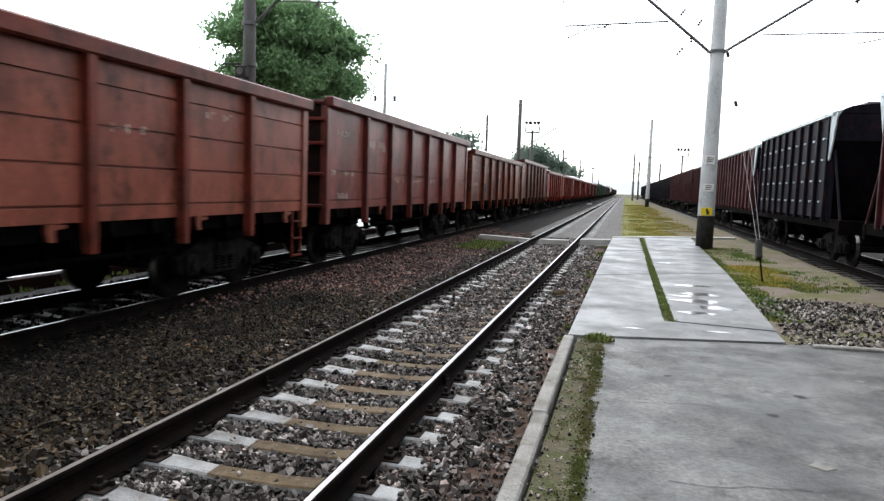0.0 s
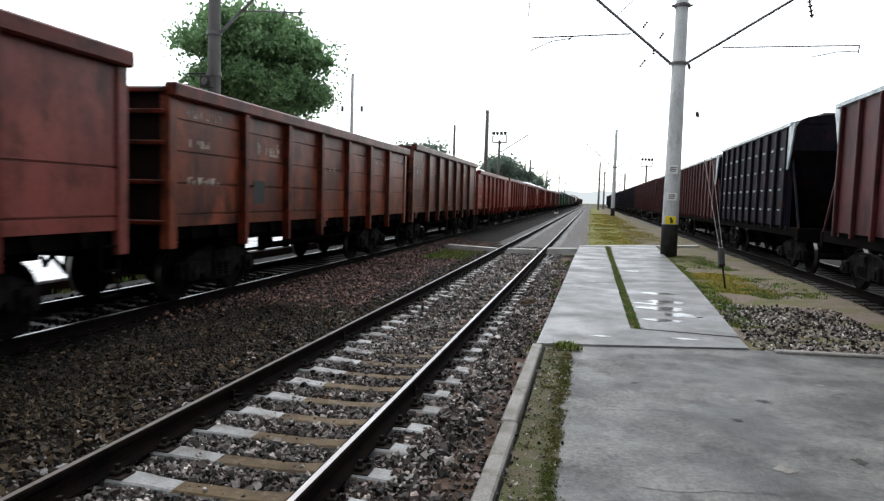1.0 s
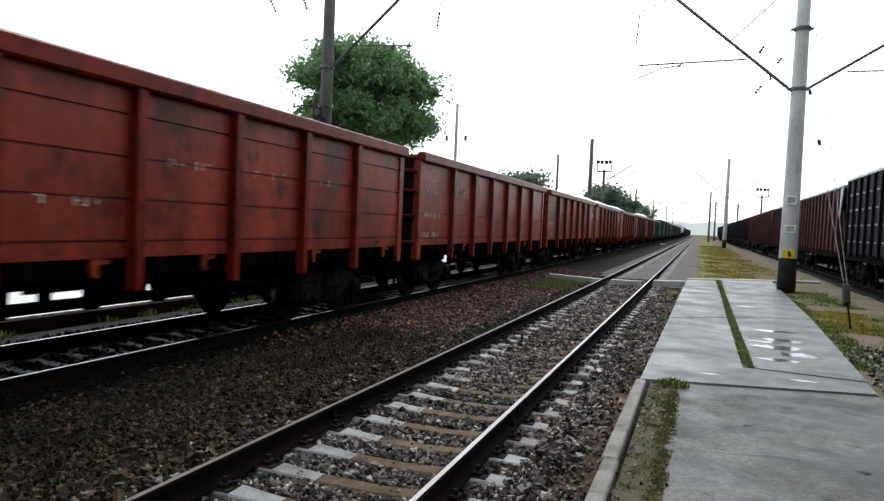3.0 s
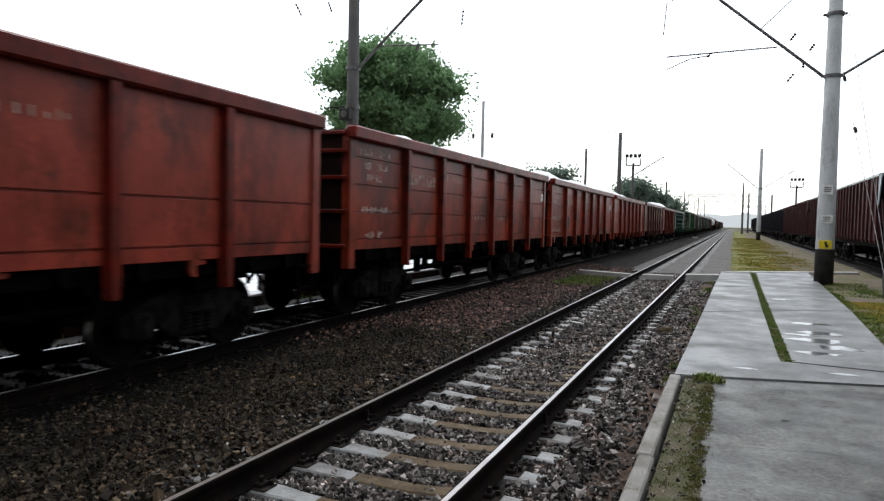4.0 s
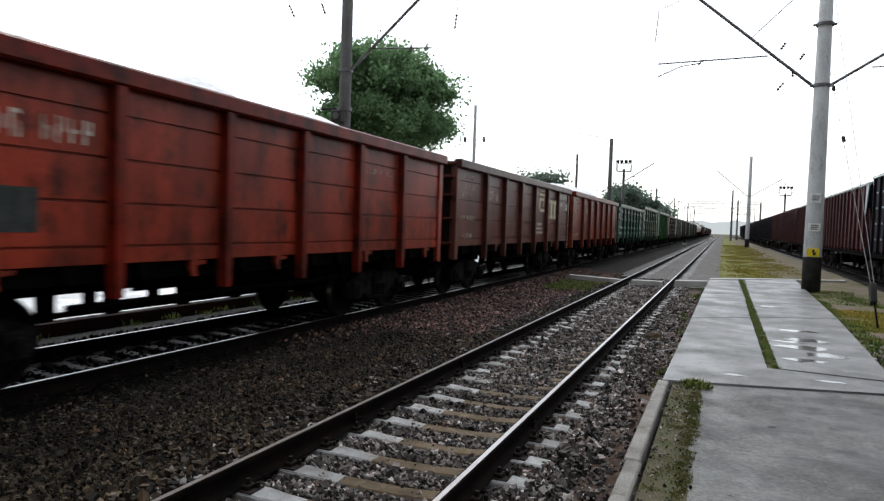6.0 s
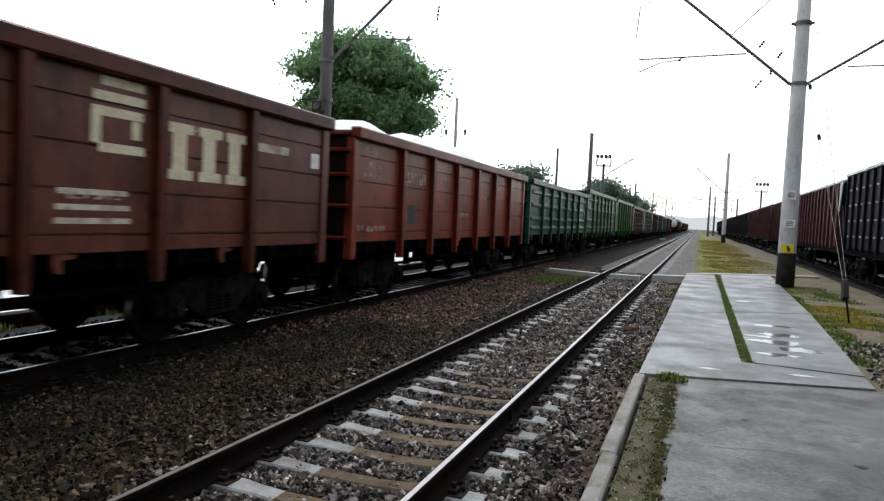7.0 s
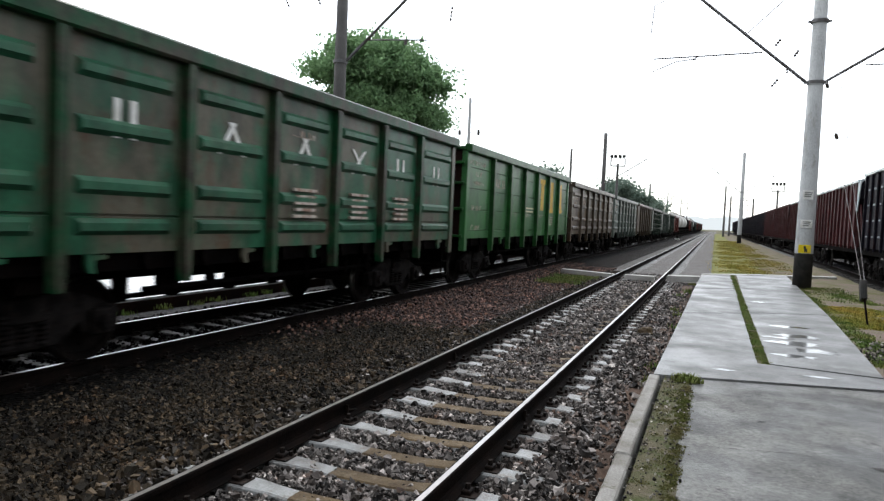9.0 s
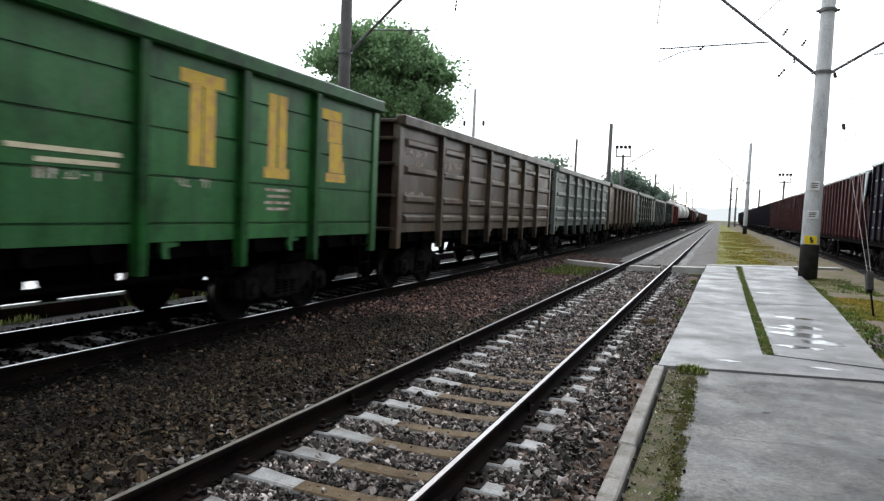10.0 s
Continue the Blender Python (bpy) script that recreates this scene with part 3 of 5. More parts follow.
for pts, top in (([(-5.5, 26.9), (-3.36, 25.95), (-3.36, 26.35), (-5.5, 27.35)], -0.03), ([(-3.0, 26.1), (-1.95, 26.2), (-1.95, 26.6), (-3.0, 26.5)], -0.03),
                 ([(-1.52, 26.45), (-0.42, 27.1), (-0.42, 27.55), (-1.52, 26.95)], 0.02), ([(-0.36, 27.3), (1.3, 28.85), (1.3, 29.35), (-0.36, 27.75)], 0.1),
                 ([(1.32, 28.95), (2.7, 29.95), (2.7, 30.45), (1.32, 29.4)], 0.095), ([(2.72, 30.0), (4.6, 31.25), (4.6, 31.75), (2.72, 30.5)], 0.09)):
    slab("board", pts, top, 0.3, M["board"], crossing)

rock = thing("rock", pose(-1.06, 13.26, -0.18), "brown broken rock lying beside the platform edge", "rock")
bm = bmesh.new()
bmesh.ops.create_icosphere(bm, subdivisions=2, radius=0.16)
for v in bm.verts:
    v.co *= 1 + 0.5 * noise.noise(v.co * 9)
    v.co.z *= 0.8
part("stone", bm, M["mud"], rock)

# ---------------------------------------------------------------- railway tracks
RAIL_OUTLINE = [(-0.075, -0.18), (-0.075, -0.17), (-0.02, -0.15), (-0.009, -0.13), (-0.009, -0.05), (-0.036, -0.038), (-0.036, -0.008), (-0.028, 0),
                (-0.018, 0.0015), (0.022, 0.0015), (0.03, 0), (0.036, -0.008), (0.036, -0.038), (0.009, -0.05), (0.009, -0.13), (0.02, -0.15), (0.075, -0.17), (0.075, -0.18)]


def rail_mesh(head):
    bm = bmesh.new()
    prism(bm, RAIL_OUTLINE, -14, 420)
    bm.normal_update()
    for f in bm.faces:
        if f.normal.z > 0.5 and f.calc_center_median().z > 0.001:
            f.material_index = 1
    me = bpy.data.meshes.new("rail")
    bm.to_mesh(me)
    bm.free()
    me.materials.append(M["rail"])
    me.materials.append(head)
    return me


def sleeper_mesh():
    """Prestressed concrete sleeper: high rail seats, sunk middle, mud on the middle's top."""
    bm = bmesh.new()
    stations = [(-1.35, -0.235), (-1.3, -0.205), (-0.95, -0.186), (-0.55, -0.19), (-0.4, -0.2), (-0.22, -0.212), (0.3, -0.215), (0.5, -0.203),
                (0.62, -0.19), (0.95, -0.186), (1.3, -0.205), (1.35, -0.235)]
    rings = []
    for x, z in stations:
        w = 0.105 if abs(x) > 0.5 else 0.09
        rings.append([bm.verts.new(p) for p in ((x, -0.145, -0.4), (x, -w, z - 0.012), (x, -w + 0.015, z), (x, w - 0.015, z), (x, w, z - 0.012), (x, 0.145, -0.4))])
    fs = []
    for k, (a, b) in enumerate(zip(rings, rings[1:])):
        for i in range(6):
            f = bm.faces.new((a[i], b[i], b[(i + 1) % 6], a[(i + 1) % 6]))
            if i in (1, 2, 3) and 5 <= k <= 7:
                f.material_index = 1
            fs.append(f)
    fs += [bm.faces.new(rings[0]), bm.faces.new(rings[-1])]
    bmesh.ops.recalc_face_normals(bm, faces=fs)
    me = bpy.data.meshes.new("sleeper")
    bm.to_mesh(me)
    bm.free()
    me.materials.append(M["sleeper"])
    me.materials.append(M["mud"])
    return me


def fastening_mesh():
    """Base plate with two clamps and bolts for one rail seat."""
    bm = bmesh.new()
    box(bm, -0.19, -0.08, -0.186, 0.19, 0.08, -0.176, 0.003)
    for s in (-1, 1):
        box(bm, s * 0.105 - 0.035, -0.05, -0.176, s * 0.105 + 0.035, 0.05, -0.145, 0.006)
        rod(bm, (s * 0.105, 0, -0.15), (s * 0.105, 0, -0.105), 0.021, 0.019, 6)
        rod(bm, (s * 0.16, 0.045, -0.176), (s * 0.16, 0.045, -0.14), 0.018, 0.016, 6)
    me = bpy.data.meshes.new("fastening")
    bm.to_mesh(me)
    bm.free()
    me.materials.append(M["clip"])
    return me


ME_SLEEPER, ME_CLIP = sleeper_mesh(), fastening_mesh()
HEADS = {"shiny": rail_mesh(M["rail_top"]), "dull": rail_mesh(M["rail_dull"])}


def sleeper_rest(xc, y0, step, n, parent):
    """Sleepers too far off to be told apart, in one mesh."""
    v0 = np.array([v.co[:] for v in ME_SLEEPER.vertices])
    quads = np.array([p.vertices[:] for p in ME_SLEEPER.polygons if len(p.vertices) == 4])
    v = v0[None] + np.stack([np.full(n, xc), y0 + step * np.arange(n), np.zeros(n)], 1)[:, None]
    f = quads[None] + (np.arange(n) * len(v0))[:, None, None]
    ob = from_arrays("sleepers_beyond", v.reshape(-1, 3), f.reshape(-1, 4), M["sleeper"], parent)
    return tagged(ob, kind="stuff")


# dirty: sleepers under wagons take a near-black colour that holds the shade
def track(name, xc, first, step, count, rest, head, label, clips, dirty=False):
    t = thing(name, pose(xc, 0, 0), label, "railway track", kind="structure")
    for s in (-1, 1):
        shared("rail", HEADS[head], t, pose(s * 0.795, 0, 0))
    rng = random.Random(name)
    for i in range(count):
        y = first + step * i
        sl = shared("sleeper", ME_SLEEPER, t, pose(rng.uniform(-0.02, 0.02), y + rng.uniform(-0.012, 0.012), rng.uniform(-0.004, 0.002), 0, 0, rng.uniform(-0.5, 0.5)))
        if dirty:
            for slot in sl.material_slots:
                slot.link, slot.material = "OBJECT", M["sleeper_shaded"]
        if i < clips:
            for s in (-1, 1):
                shared("fastening", ME_CLIP, t, pose(s * 0.795, y, 0))
    if rest:
        sleeper_rest(0, first + step * count, step, rest, t)
    return t


near_track = track("railway_track", RAIL_NEAR, -6.195, 0.545, 166, 300, "shiny", "empty track with polished rails on concrete sleepers", 60)
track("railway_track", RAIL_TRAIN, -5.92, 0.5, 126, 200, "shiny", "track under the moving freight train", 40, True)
track("railway_track", RAIL_RIGHT, 4.0, 0.545, 90, 100, "dull", "siding track under the standing wagons", 20, True)
# rail bonds on the near track
for s, y in ((-1, 5.9), (-1, 8.9), (1, 6.6)):
    bm = bmesh.new()
    box(bm, -0.03, -0.012, -0.16, 0.0, 0.012, -0.05, 0.004)
    rod(bm, (-0.02, 0, -0.1), (-0.03, 0.25, -0.16), 0.008, seg=6)
    part("rail_bond", bm, M["clip"], near_track, at=pose(s * 0.795 + 0.045, y, 0))


def scatter(seed, x0, x1, y0, y1, per_m2, z, keep=None, jitter=0.02):
    rng = np.random.default_rng(seed)
    n = int((x1 - x0) * (y1 - y0) * per_m2)
    p = np.stack([rng.uniform(x0, x1, n), rng.uniform(y0, y1, n), z + rng.uniform(-jitter, jitter, n)], 1)
    return p[keep(p)] if keep else p


def off_sleepers(p):
    """Between the near sleepers, off their visible tops and off the rails."""
    ph = np.abs((p[:, 1] - 2.525 + 0.2725) % 0.545 - 0.2725)
    dx = p[:, 0] - RAIL_NEAR
    on = (ph < 0.115) & (dx > -0.95) & (dx < 1.3 + 0.06 * np.sin(p[:, 1] * 7.7))
    covered = (p[:, 1] > 8.5) & (np.abs(dx) < 0.42) | (np.random.default_rng(len(p)).random(len(p)) < 0.045)
    return (~on | covered) & (np.abs(np.abs(dx) - 0.795) > 0.085)


def sized(p, seed, a, b):
    return a + (b - a) * np.random.default_rng(seed).random(len(p)) ** 1.6 * 1.25


p = scatter(21, -4.1, -0.95, -6, 2.6, 330, -0.232, off_sleepers, 0.022)
stones("ballast_stones", M["stone_grey"], p, sized(p, 11, 0.018, 0.04), 37, "loose grey wet ballast stones between the sleepers")
p = scatter(11, -4.1, -0.95, 2.3, 11, 2300, -0.232, off_sleepers, 0.022)
stones("ballast_stones", M["stone_grey"], p, sized(p, 1, 0.011, 0.03), 21, "loose grey wet ballast stones between the sleepers")
p = scatter(19, -1.3, -0.6, 2.6, 22, 900, -0.188, lambda q: np.random.default_rng(8).random(len(q)) < np.clip(1.1 - (q[:, 0] + 1.2) * 1.6, 0.12, 1), 0.018)
stones("ballast_stones", M["stone_grey"], p, sized(p, 9, 0.007, 0.032), 29, "scattered stones on the earth shoulder")
p = scatter(18, -4.0, -3.36, 2.6, 30, 420, -0.195, None, 0.012)
stones("ballast_stones", M["stone_brown"], p, sized(p, 8, 0.02, 0.038), 28, "loose dark ballast shoulder stones")
p = scatter(12, -4.1, -0.9, 11, 30, 420, -0.225, off_sleepers, 0.02)
stones("ballast_stones", M["stone_grey"], p, sized(p, 2, 0.022, 0.045), 22, "loose grey wet ballast stones between the sleepers")
p = scatter(13, -6.5, -4.0, 2.3, 12, 2300, -0.207, lambda q: q[:, 0] > -6.1 - 0.4 * np.random.default_rng(3).random(len(q)), 0.014)
stones("ballast_stones", M["stone_brown"], p, sized(p, 3, 0.01, 0.027), 23, "loose brown ballast stones between the tracks")
p = scatter(14, -5.9, -4.0, 11.5, 32, 650, -0.21, None, 0.012)
stones("ballast_stones", M["stone_mid"], p, sized(p, 4, 0.02, 0.036), 24, "loose brown ballast stones between the tracks")
p = scatter(19, -6.6, -5.7, 8.0, 34, 520, -0.178, lambda q: q[:, 1] > 9 + 7 * np.random.default_rng(5).random(len(q)), 0.008)
stones("ballast_stones", M["stone_mid"], p, sized(p, 14, 0.02, 0.036), 34, "loose brown stones on the shoulder beside the train")
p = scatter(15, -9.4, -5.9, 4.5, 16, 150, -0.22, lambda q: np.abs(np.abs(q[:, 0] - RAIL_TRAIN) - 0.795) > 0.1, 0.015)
stones("ballast_stones", M["stone_shaded"], p, sized(p, 5, 0.02, 0.035), 25, "ballast stones under the train, coloured near black for the shade")
p = scatter(20, -0.46, -0.12, 2.5, 8.3, 350, 0.082, None, 0.008)
stones("grit", M["stone_light"], p, sized(p, 10, 0.004, 0.012), 30, "fine grit lying along the kerb")
p = scatter(16, 2.15, 4.3, 9.0, 13.5, 520, 0.01, lambda q: q[:, 0] > 2.05 + 0.05 * (q[:, 1] - 9) + 0.15 * np.sin(q[:, 1] * 3), 0.03)
stones("loose_gravel", M["stone_light"], p, sized(p, 6, 0.009, 0.026), 26, "loose grey gravel beside the platform slabs")
p = scatter(17, 4.7, 6.0, 9.0, 30, 150, -0.24, None, 0.03)
stones("ballast_stones", M["stone_brown"], p, sized(p, 7, 0.02, 0.04), 27, "dark ballast stones of the siding")


# ---------------------------------------------------------------- catenary masts
def insulator_bm(bm, a, b, discs, r):
    """Ribbed insulator between two points."""
    a, b = Vector(a), Vector(b)
    rod(bm, a, b, r * 0.35, seg=6)
    for i in range(discs):
        c = a.lerp(b, (i + 0.5) / discs)
        d = (b - a).normalized() * 0.022
        rod(bm, c - d, c + d, r, r * 0.7, 8)
    return bm


def mast(x, y, base_z, label, mat, height=11.0, r0=0.285, r1=0.185, left=True, right=True, plates=True, black=1.1, detail=True):
    t = thing("catenary_mast", pose(x, y, base_z), label, "catenary mast", "catenary masts")
    bm = bmesh.new()
    lathe(bm, [(-0.3, r0), (black, r0 - (r0 - r1) * black / height), (height, r1)], "z", 20, mats=[1, 0])
    part("shaft", bm, [mat, M["tar"] if black > 0.2 else mat], t, "tapered concrete shaft with black tarred foot" if plates else "", smooth=True)

    def arm(pts, r, name):
        bm = bmesh.new()
        for a, b in zip(pts, pts[1:]):
            rod(bm, a, b, r)
        return part(name, bm, M["galv"], t)

    for z in ((6.57, 8.5) if detail else (6.57,)):
        bm = bmesh.new()
        lathe(bm, [(z - 0.05, 0.26), (z + 0.05, 0.26)], "z", 16)
        box(bm, -0.34, -0.05, z - 0.03, 0.34, 0.05, z + 0.03, 0.008)
        part("clamp", bm, M["galv"], t)
    if left:
        b = arm([(-0.27, 0, 6.58), (-4.0, 0, 9.8)], 0.05, "bracket")
        arm([(-2.15, 0, 8.2), (-0.1, 0, 10.2)], 0.016, "stay_rod")
        arm([(-1.62, 0, 7.6), (-5.05, 0, 7.52)], 0.025, "registration_tube")
        arm([(-3.65, 0, 7.48), (-4.3, 0, 7.4), (-5.05, 0, 7.08)], 0.018, "steady_arm")
        for pa, pb, n in (((-3.6, 0, 7.58), (-3.75, 0, 7.42), 2), ((-1.1, 0, 8.0), (-1.25, 0, 7.78), 3), ((-0.55, 0, 7.62), (-0.68, 0, 7.42), 3), ((-1.1, 0, 6.72), (-1.3, 0, 6.46), 3),
                          ((-0.85, 0, 7.05), (-0.85, 0, 6.88), 2)):
            part("insulator", insulator_bm(bmesh.new(), pa, pb, n, 0.05), M["ins"], t)
        arm([(-5.1, 0, 9.35), (-5.18, 0, 8.27)], 0.018, "dropper")
        arm([(-4.0, 0, 9.8), (-5.1, 0, 9.35)], 0.012, "tie_wire")
    if right:
        arm([(0.27, 0, 6.6), (3.85, 0, 8.85)], 0.045, "bracket")
        arm([(1.35, 0, 7.09), (5.55, 0, 7.1), (5.52, 0, 6.85)], 0.022, "registration_tube")
        arm([(4.15, 0, 6.75), (4.9, 0, 6.9), (5.5, 0, 6.92)], 0.016, "steady_arm")
        part("insulator", insulator_bm(bmesh.new(), (3.95, 0, 8.6), (4.08, 0, 8.0), 4, 0.085), M["ins"], t)
        arm([(3.83, 0, 8.85), (3.95, 0, 8.6)], 0.012, "hanger")
    if plates:
        for z, w, h, m, lb in ((2.98, 0.3, 0.3, M["white_plate"], "white enamel plate"), (2.05, 0.34, 0.26, M["white_plate"], "weathered white plate"), (1.25, 0.36, 0.26, M["yellow_plate"], "yellow warning plate")):
            bm = bmesh.new()
            box(bm, -w / 2 - 0.02, -0.305 + 0.012 * z, z - h / 2, w / 2 - 0.02, -0.285 + 0.012 * z, z + h / 2, 0.004)
            pl = part("plate", bm, m, t, lb)
            bm = bmesh.new()
            if m is M["yellow_plate"]:
                box(bm, -0.05, -0.311 + 0.012 * z, z + 0.0, 0.02, -0.306 + 0.012 * z, z + 0.09)
                box(bm, -0.03, -0.311 + 0.012 * z, z - 0.09, 0.06, -0.306 + 0.012 * z, z + 0.01)
                part("warning_mark", bm, M["patch_dark"], pl)
                continue
            for k in range(3):
                box(bm, -0.12, -0.311 + 0.012 * z, z - 0.07 + 0.06 * k, 0.06 + 0.02 * k, -0.306 + 0.012 * z, z - 0.045 + 0.06 * k)
                part("writing_bar", bm, M["patch_dark"], pl)
                bm = bmesh.new()
            bm.free()
    return t


big_mast = mast(2.72, 25.2, 0.03, "pale concrete catenary mast with steel bracket arms", M["pole"])
mast(2.95, 97.0, 0.0, "distant pale concrete catenary mast with bracket arms", M["pole"], height=11.6, r0=0.27, plates=False, detail=False)
mast(1.75, 168.0, -0.2, "distant dark mast without arms", M["pole_dark"], height=11.5, r0=0.25, r1=0.18, left=False, right=False, plates=False, black=0.1, detail=False)
mast(3.3, 190.0, -0.2, "distant dark mast without arms", M["pole_dark"], height=10.3, r0=0.25, r1=0.18, left=False, right=False, plates=False, black=0.1, detail=False)

left_mast = thing("catenary_mast", pose(-10.62, 18.24, -0.2), "dark stained concrete mast with an inclined bracket", "catenary mast", "catenary masts")
bm = bmesh.new()
lathe(bm, [(-0.3, 0.21), (11, 0.15)], "z", 16)
part("shaft", bm, M["pole_dark"], left_mast, smooth=True)
bm = bmesh.new()
rod(bm, (0.17, 0, 6.45), (3.0, 0, 8.95), 0.045)
part("bracket", bm, M["galv"], left_mast)
bm = bmesh.new()
rod(bm, (0.85, 0, 7.05), (2.75, 0, 6.95), 0.022)
rod(bm, (2.1, 0, 7.0), (2.1, 0, 6.85), 0.05)
part("registration_tube", bm, M["galv"], left_mast)
for a, b in (((-2.24, 0, 8.89), (-1.85, 0, 8.16)), ((-1.01, 0, 8.76), (-0.76, 0, 8.17)), ((3.52, 0, 8.19), (3.44, 0, 7.42))):
    part("insulator", insulator_bm(bmesh.new(), Vector(a).lerp(Vector(b), 0.45), b, 4, 0.04), M["ins"], left_mast)
    bm = bmesh.new()
    rod(bm, (0, 0, 10.8), a, 0.008, seg=5)
    rod(bm, a, b, 0.01, seg=5)
    part("span_wire", bm, M["galv"], left_mast)
for z in (6.45, 5.3):
    bm = bmesh.new()
    lathe(bm, [(z - 0.05, 0.215), (z + 0.05, 0.215)], "z", 16)
    part("clamp", bm, M["galv"], left_mast)
speaker = thing("loudspeaker", pose(-10.66, 17.93, 4.85), "small dark loudspeaker box fixed to the mast", "loudspeaker")
bm = bmesh.new()
box(bm, -0.17, -0.12, -0.17, 0.17, 0.11, 0.17, 0.02)
box(bm, -0.62, -0.02, 0.2, -0.1, 0.02, 0.25, 0.005)
box(bm, -0.1, -0.02, 0.1, -0.05, 0.02, 0.25, 0.005)
part("housing", bm, M["tar"], speaker)
bm = bmesh.new()
lathe(bm, [(-0.15, 0.1), (-0.125, 0.1), (-0.123, 0.06), (-0.13, 0.02)], "y", 16)
part("cone", bm, M["galv"], speaker, "grey loudspeaker cone")

# anchor guy of the big mast
guy = thing("anchor_guy", pose(0, 0, 0), "pair of thin anchor wires running from mast top to the ground", "guy wire")
for dx in (-0.12, 0.16):
    bm = bmesh.new()
    rod(bm, (2.8, 25.0, 7.5) if dx < 0 else (2.95, 25.0, 9.2), (2.90 + dx * 0.2, 16.4, 0.75), 0.008, seg=6)
    part("wire", bm, M["galv"], guy)
for a in (0.54, 0.8):
    c = Vector((2.9, 16.4, 0.75)).lerp(Vector((2.8, 25.0, 7.5)), a)
    d = Vector((0, 0.82, 0.57))
    part("insulator", insulator_bm(bmesh.new(), c - 0.13 * d, c + 0.13 * d, 3, 0.05), M["ins"], guy)
bm = bmesh.new()
box(bm, -0.06, -0.1, -0.22, 0.06, 0.1, 0.22, 0.02, m=Matrix.Translation((2.91, 16.45, 0.66)) @ pose(0, 0, 0, -30))
part("turnbuckle", bm, M["tar"], guy)
bm = bmesh.new()
rod(bm, (2.92, 16.3, 0.5), (2.96, 15.8, -0.25), 0.02, seg=6)
part("anchor_rod", bm, M["rail"], guy)


def plain_pole(x, y, h, r, label, mat, arms=(), name="utility_pole", lamps=False):
    t = thing(name, pose(x, y, -0.45), label, name.replace("_", " "), "poles beyond the train")
    bm = bmesh.new()
    lathe(bm, [(-0.1, r), (h + 0.45, r * 0.72)], "z", 12)
    part("shaft", bm, mat, t, smooth=True)
    for z, half in arms:
        bm = bmesh.new()
        rod(bm, (-half, 0, z + 0.45), (half, 0, z + 0.45), 0.014 if half < 0.7 else 0.04, seg=6)
        for s in (-1, 1):
            rod(bm, (s * half, 0, z + 0.3), (s * half, 0, z + 0.62), 0.085, seg=8)
        part("crossarm", bm, M["pole_dark"], t)
    if lamps:
        bm = bmesh.new()
        box(bm, -0.9, -0.5, h + 0.1, 0.9, 0.5, h + 0.2)
        for s in (-0.9, 0.9):
            box(bm, s - 0.03, -0.5, h + 0.2, s + 0.03, 0.5, h + 1.1)
        box(bm, -0.9, -0.52, h + 1.05, 0.9, -0.46, h + 1.12)
        part("platform", bm, M["galv"], t)
        for s in (-0.75, -0.25, 0.3, 0.8):
            bm = bmesh.new()
            box(bm, s - 0.2, -0.65, h + 1.15, s + 0.2, -0.4, h + 1.55, 0.04)
            part("floodlight", bm, M["tar"], t)
    return t


plain_pole(-14.0, 39.4, 8.9, 0.12, "thin pale wooden utility pole with low insulators", M["pole"], ((6.85, 0.6),))
tall = plain_pole(-12.0, 79.6, 11.9, 0.28, "tall dark catenary mast beside the train", M["pole_dark"], ((4.5, 0.9),))
bm = bmesh.new()
rod(bm, (0.2, 0, 6.7), (4.7, 0, 9.6), 0.06, seg=6)
rod(bm, (4.7, 0, 9.6), (4.7, 0, 8.4), 0.03, seg=6)
part("bracket", bm, M["galv"], tall)
bm = bmesh.new()
rod(bm, (-3.8, 0, 13.0), (0, 0, 12.3), 0.03, seg=6)
part("head_arm", bm, M["galv"], tall)
plain_pole(-12.0, 60.6, 8.2, 0.14, "slim dark utility pole beyond the train", M["pole_dark"], ((4.6, 0.8),))
plain_pole(-12.2, 92.5, 9.6, 0.22, "dark floodlight mast beyond the train", M["pole_dark"], (), "floodlight_mast", True)
plain_pole(-13.0, 150, 10.5, 0.25, "distant dark mast with a cross arm", M["pole_dark"], ((10.0, 2.2), (8.6, 1.2)))
plain_pole(8.9, 122, 8.3, 0.2, "slim floodlight mast behind the standing wagons", M["galv"], (), "floodlight_mast", True)
for i, (x, y, h) in enumerate(((-12.5, 200, 11), (-11.0, 245, 11), (-11, 300, 11), (2.6, 255, 11), (9.5, 210, 10.5), (9.5, 290, 10.5))):
    plain_pole(x, y, h, 0.22, "distant thin mast in the haze", M["pole_dark"], ((h - 1.2, 1.8),))
# cross spans far along the line
for y, z in ((215, 10.3), (250, 10.0), (300, 9.5)):
    g = thing("cross_span", pose(0, y, z), "distant thin steel cross span over the tracks", "cross span", "cross spans")
    bm = bmesh.new()
    for dz in (-0.3, 0.3):
        box(bm, -12.4, -0.08, dz - 0.07, 9.5, 0.08, dz + 0.07)
    for i in range(16):
        x = -12.4 + 1.37 * i
        rod(bm, (x, 0, -0.3 if i % 2 else 0.3), (x + 1.37, 0, 0.3 if i % 2 else -0.3), 0.05, seg=5)
    part("beam", bm, M["galv"], g)
    for x in (-12.4, 9.5):
        bm = bmesh.new()
        rod(bm, (x, 0, -z - 0.5), (x, 0, 0.1), 0.13, 0.1, 10)
        part("leg", bm, M["pole_dark"], g)

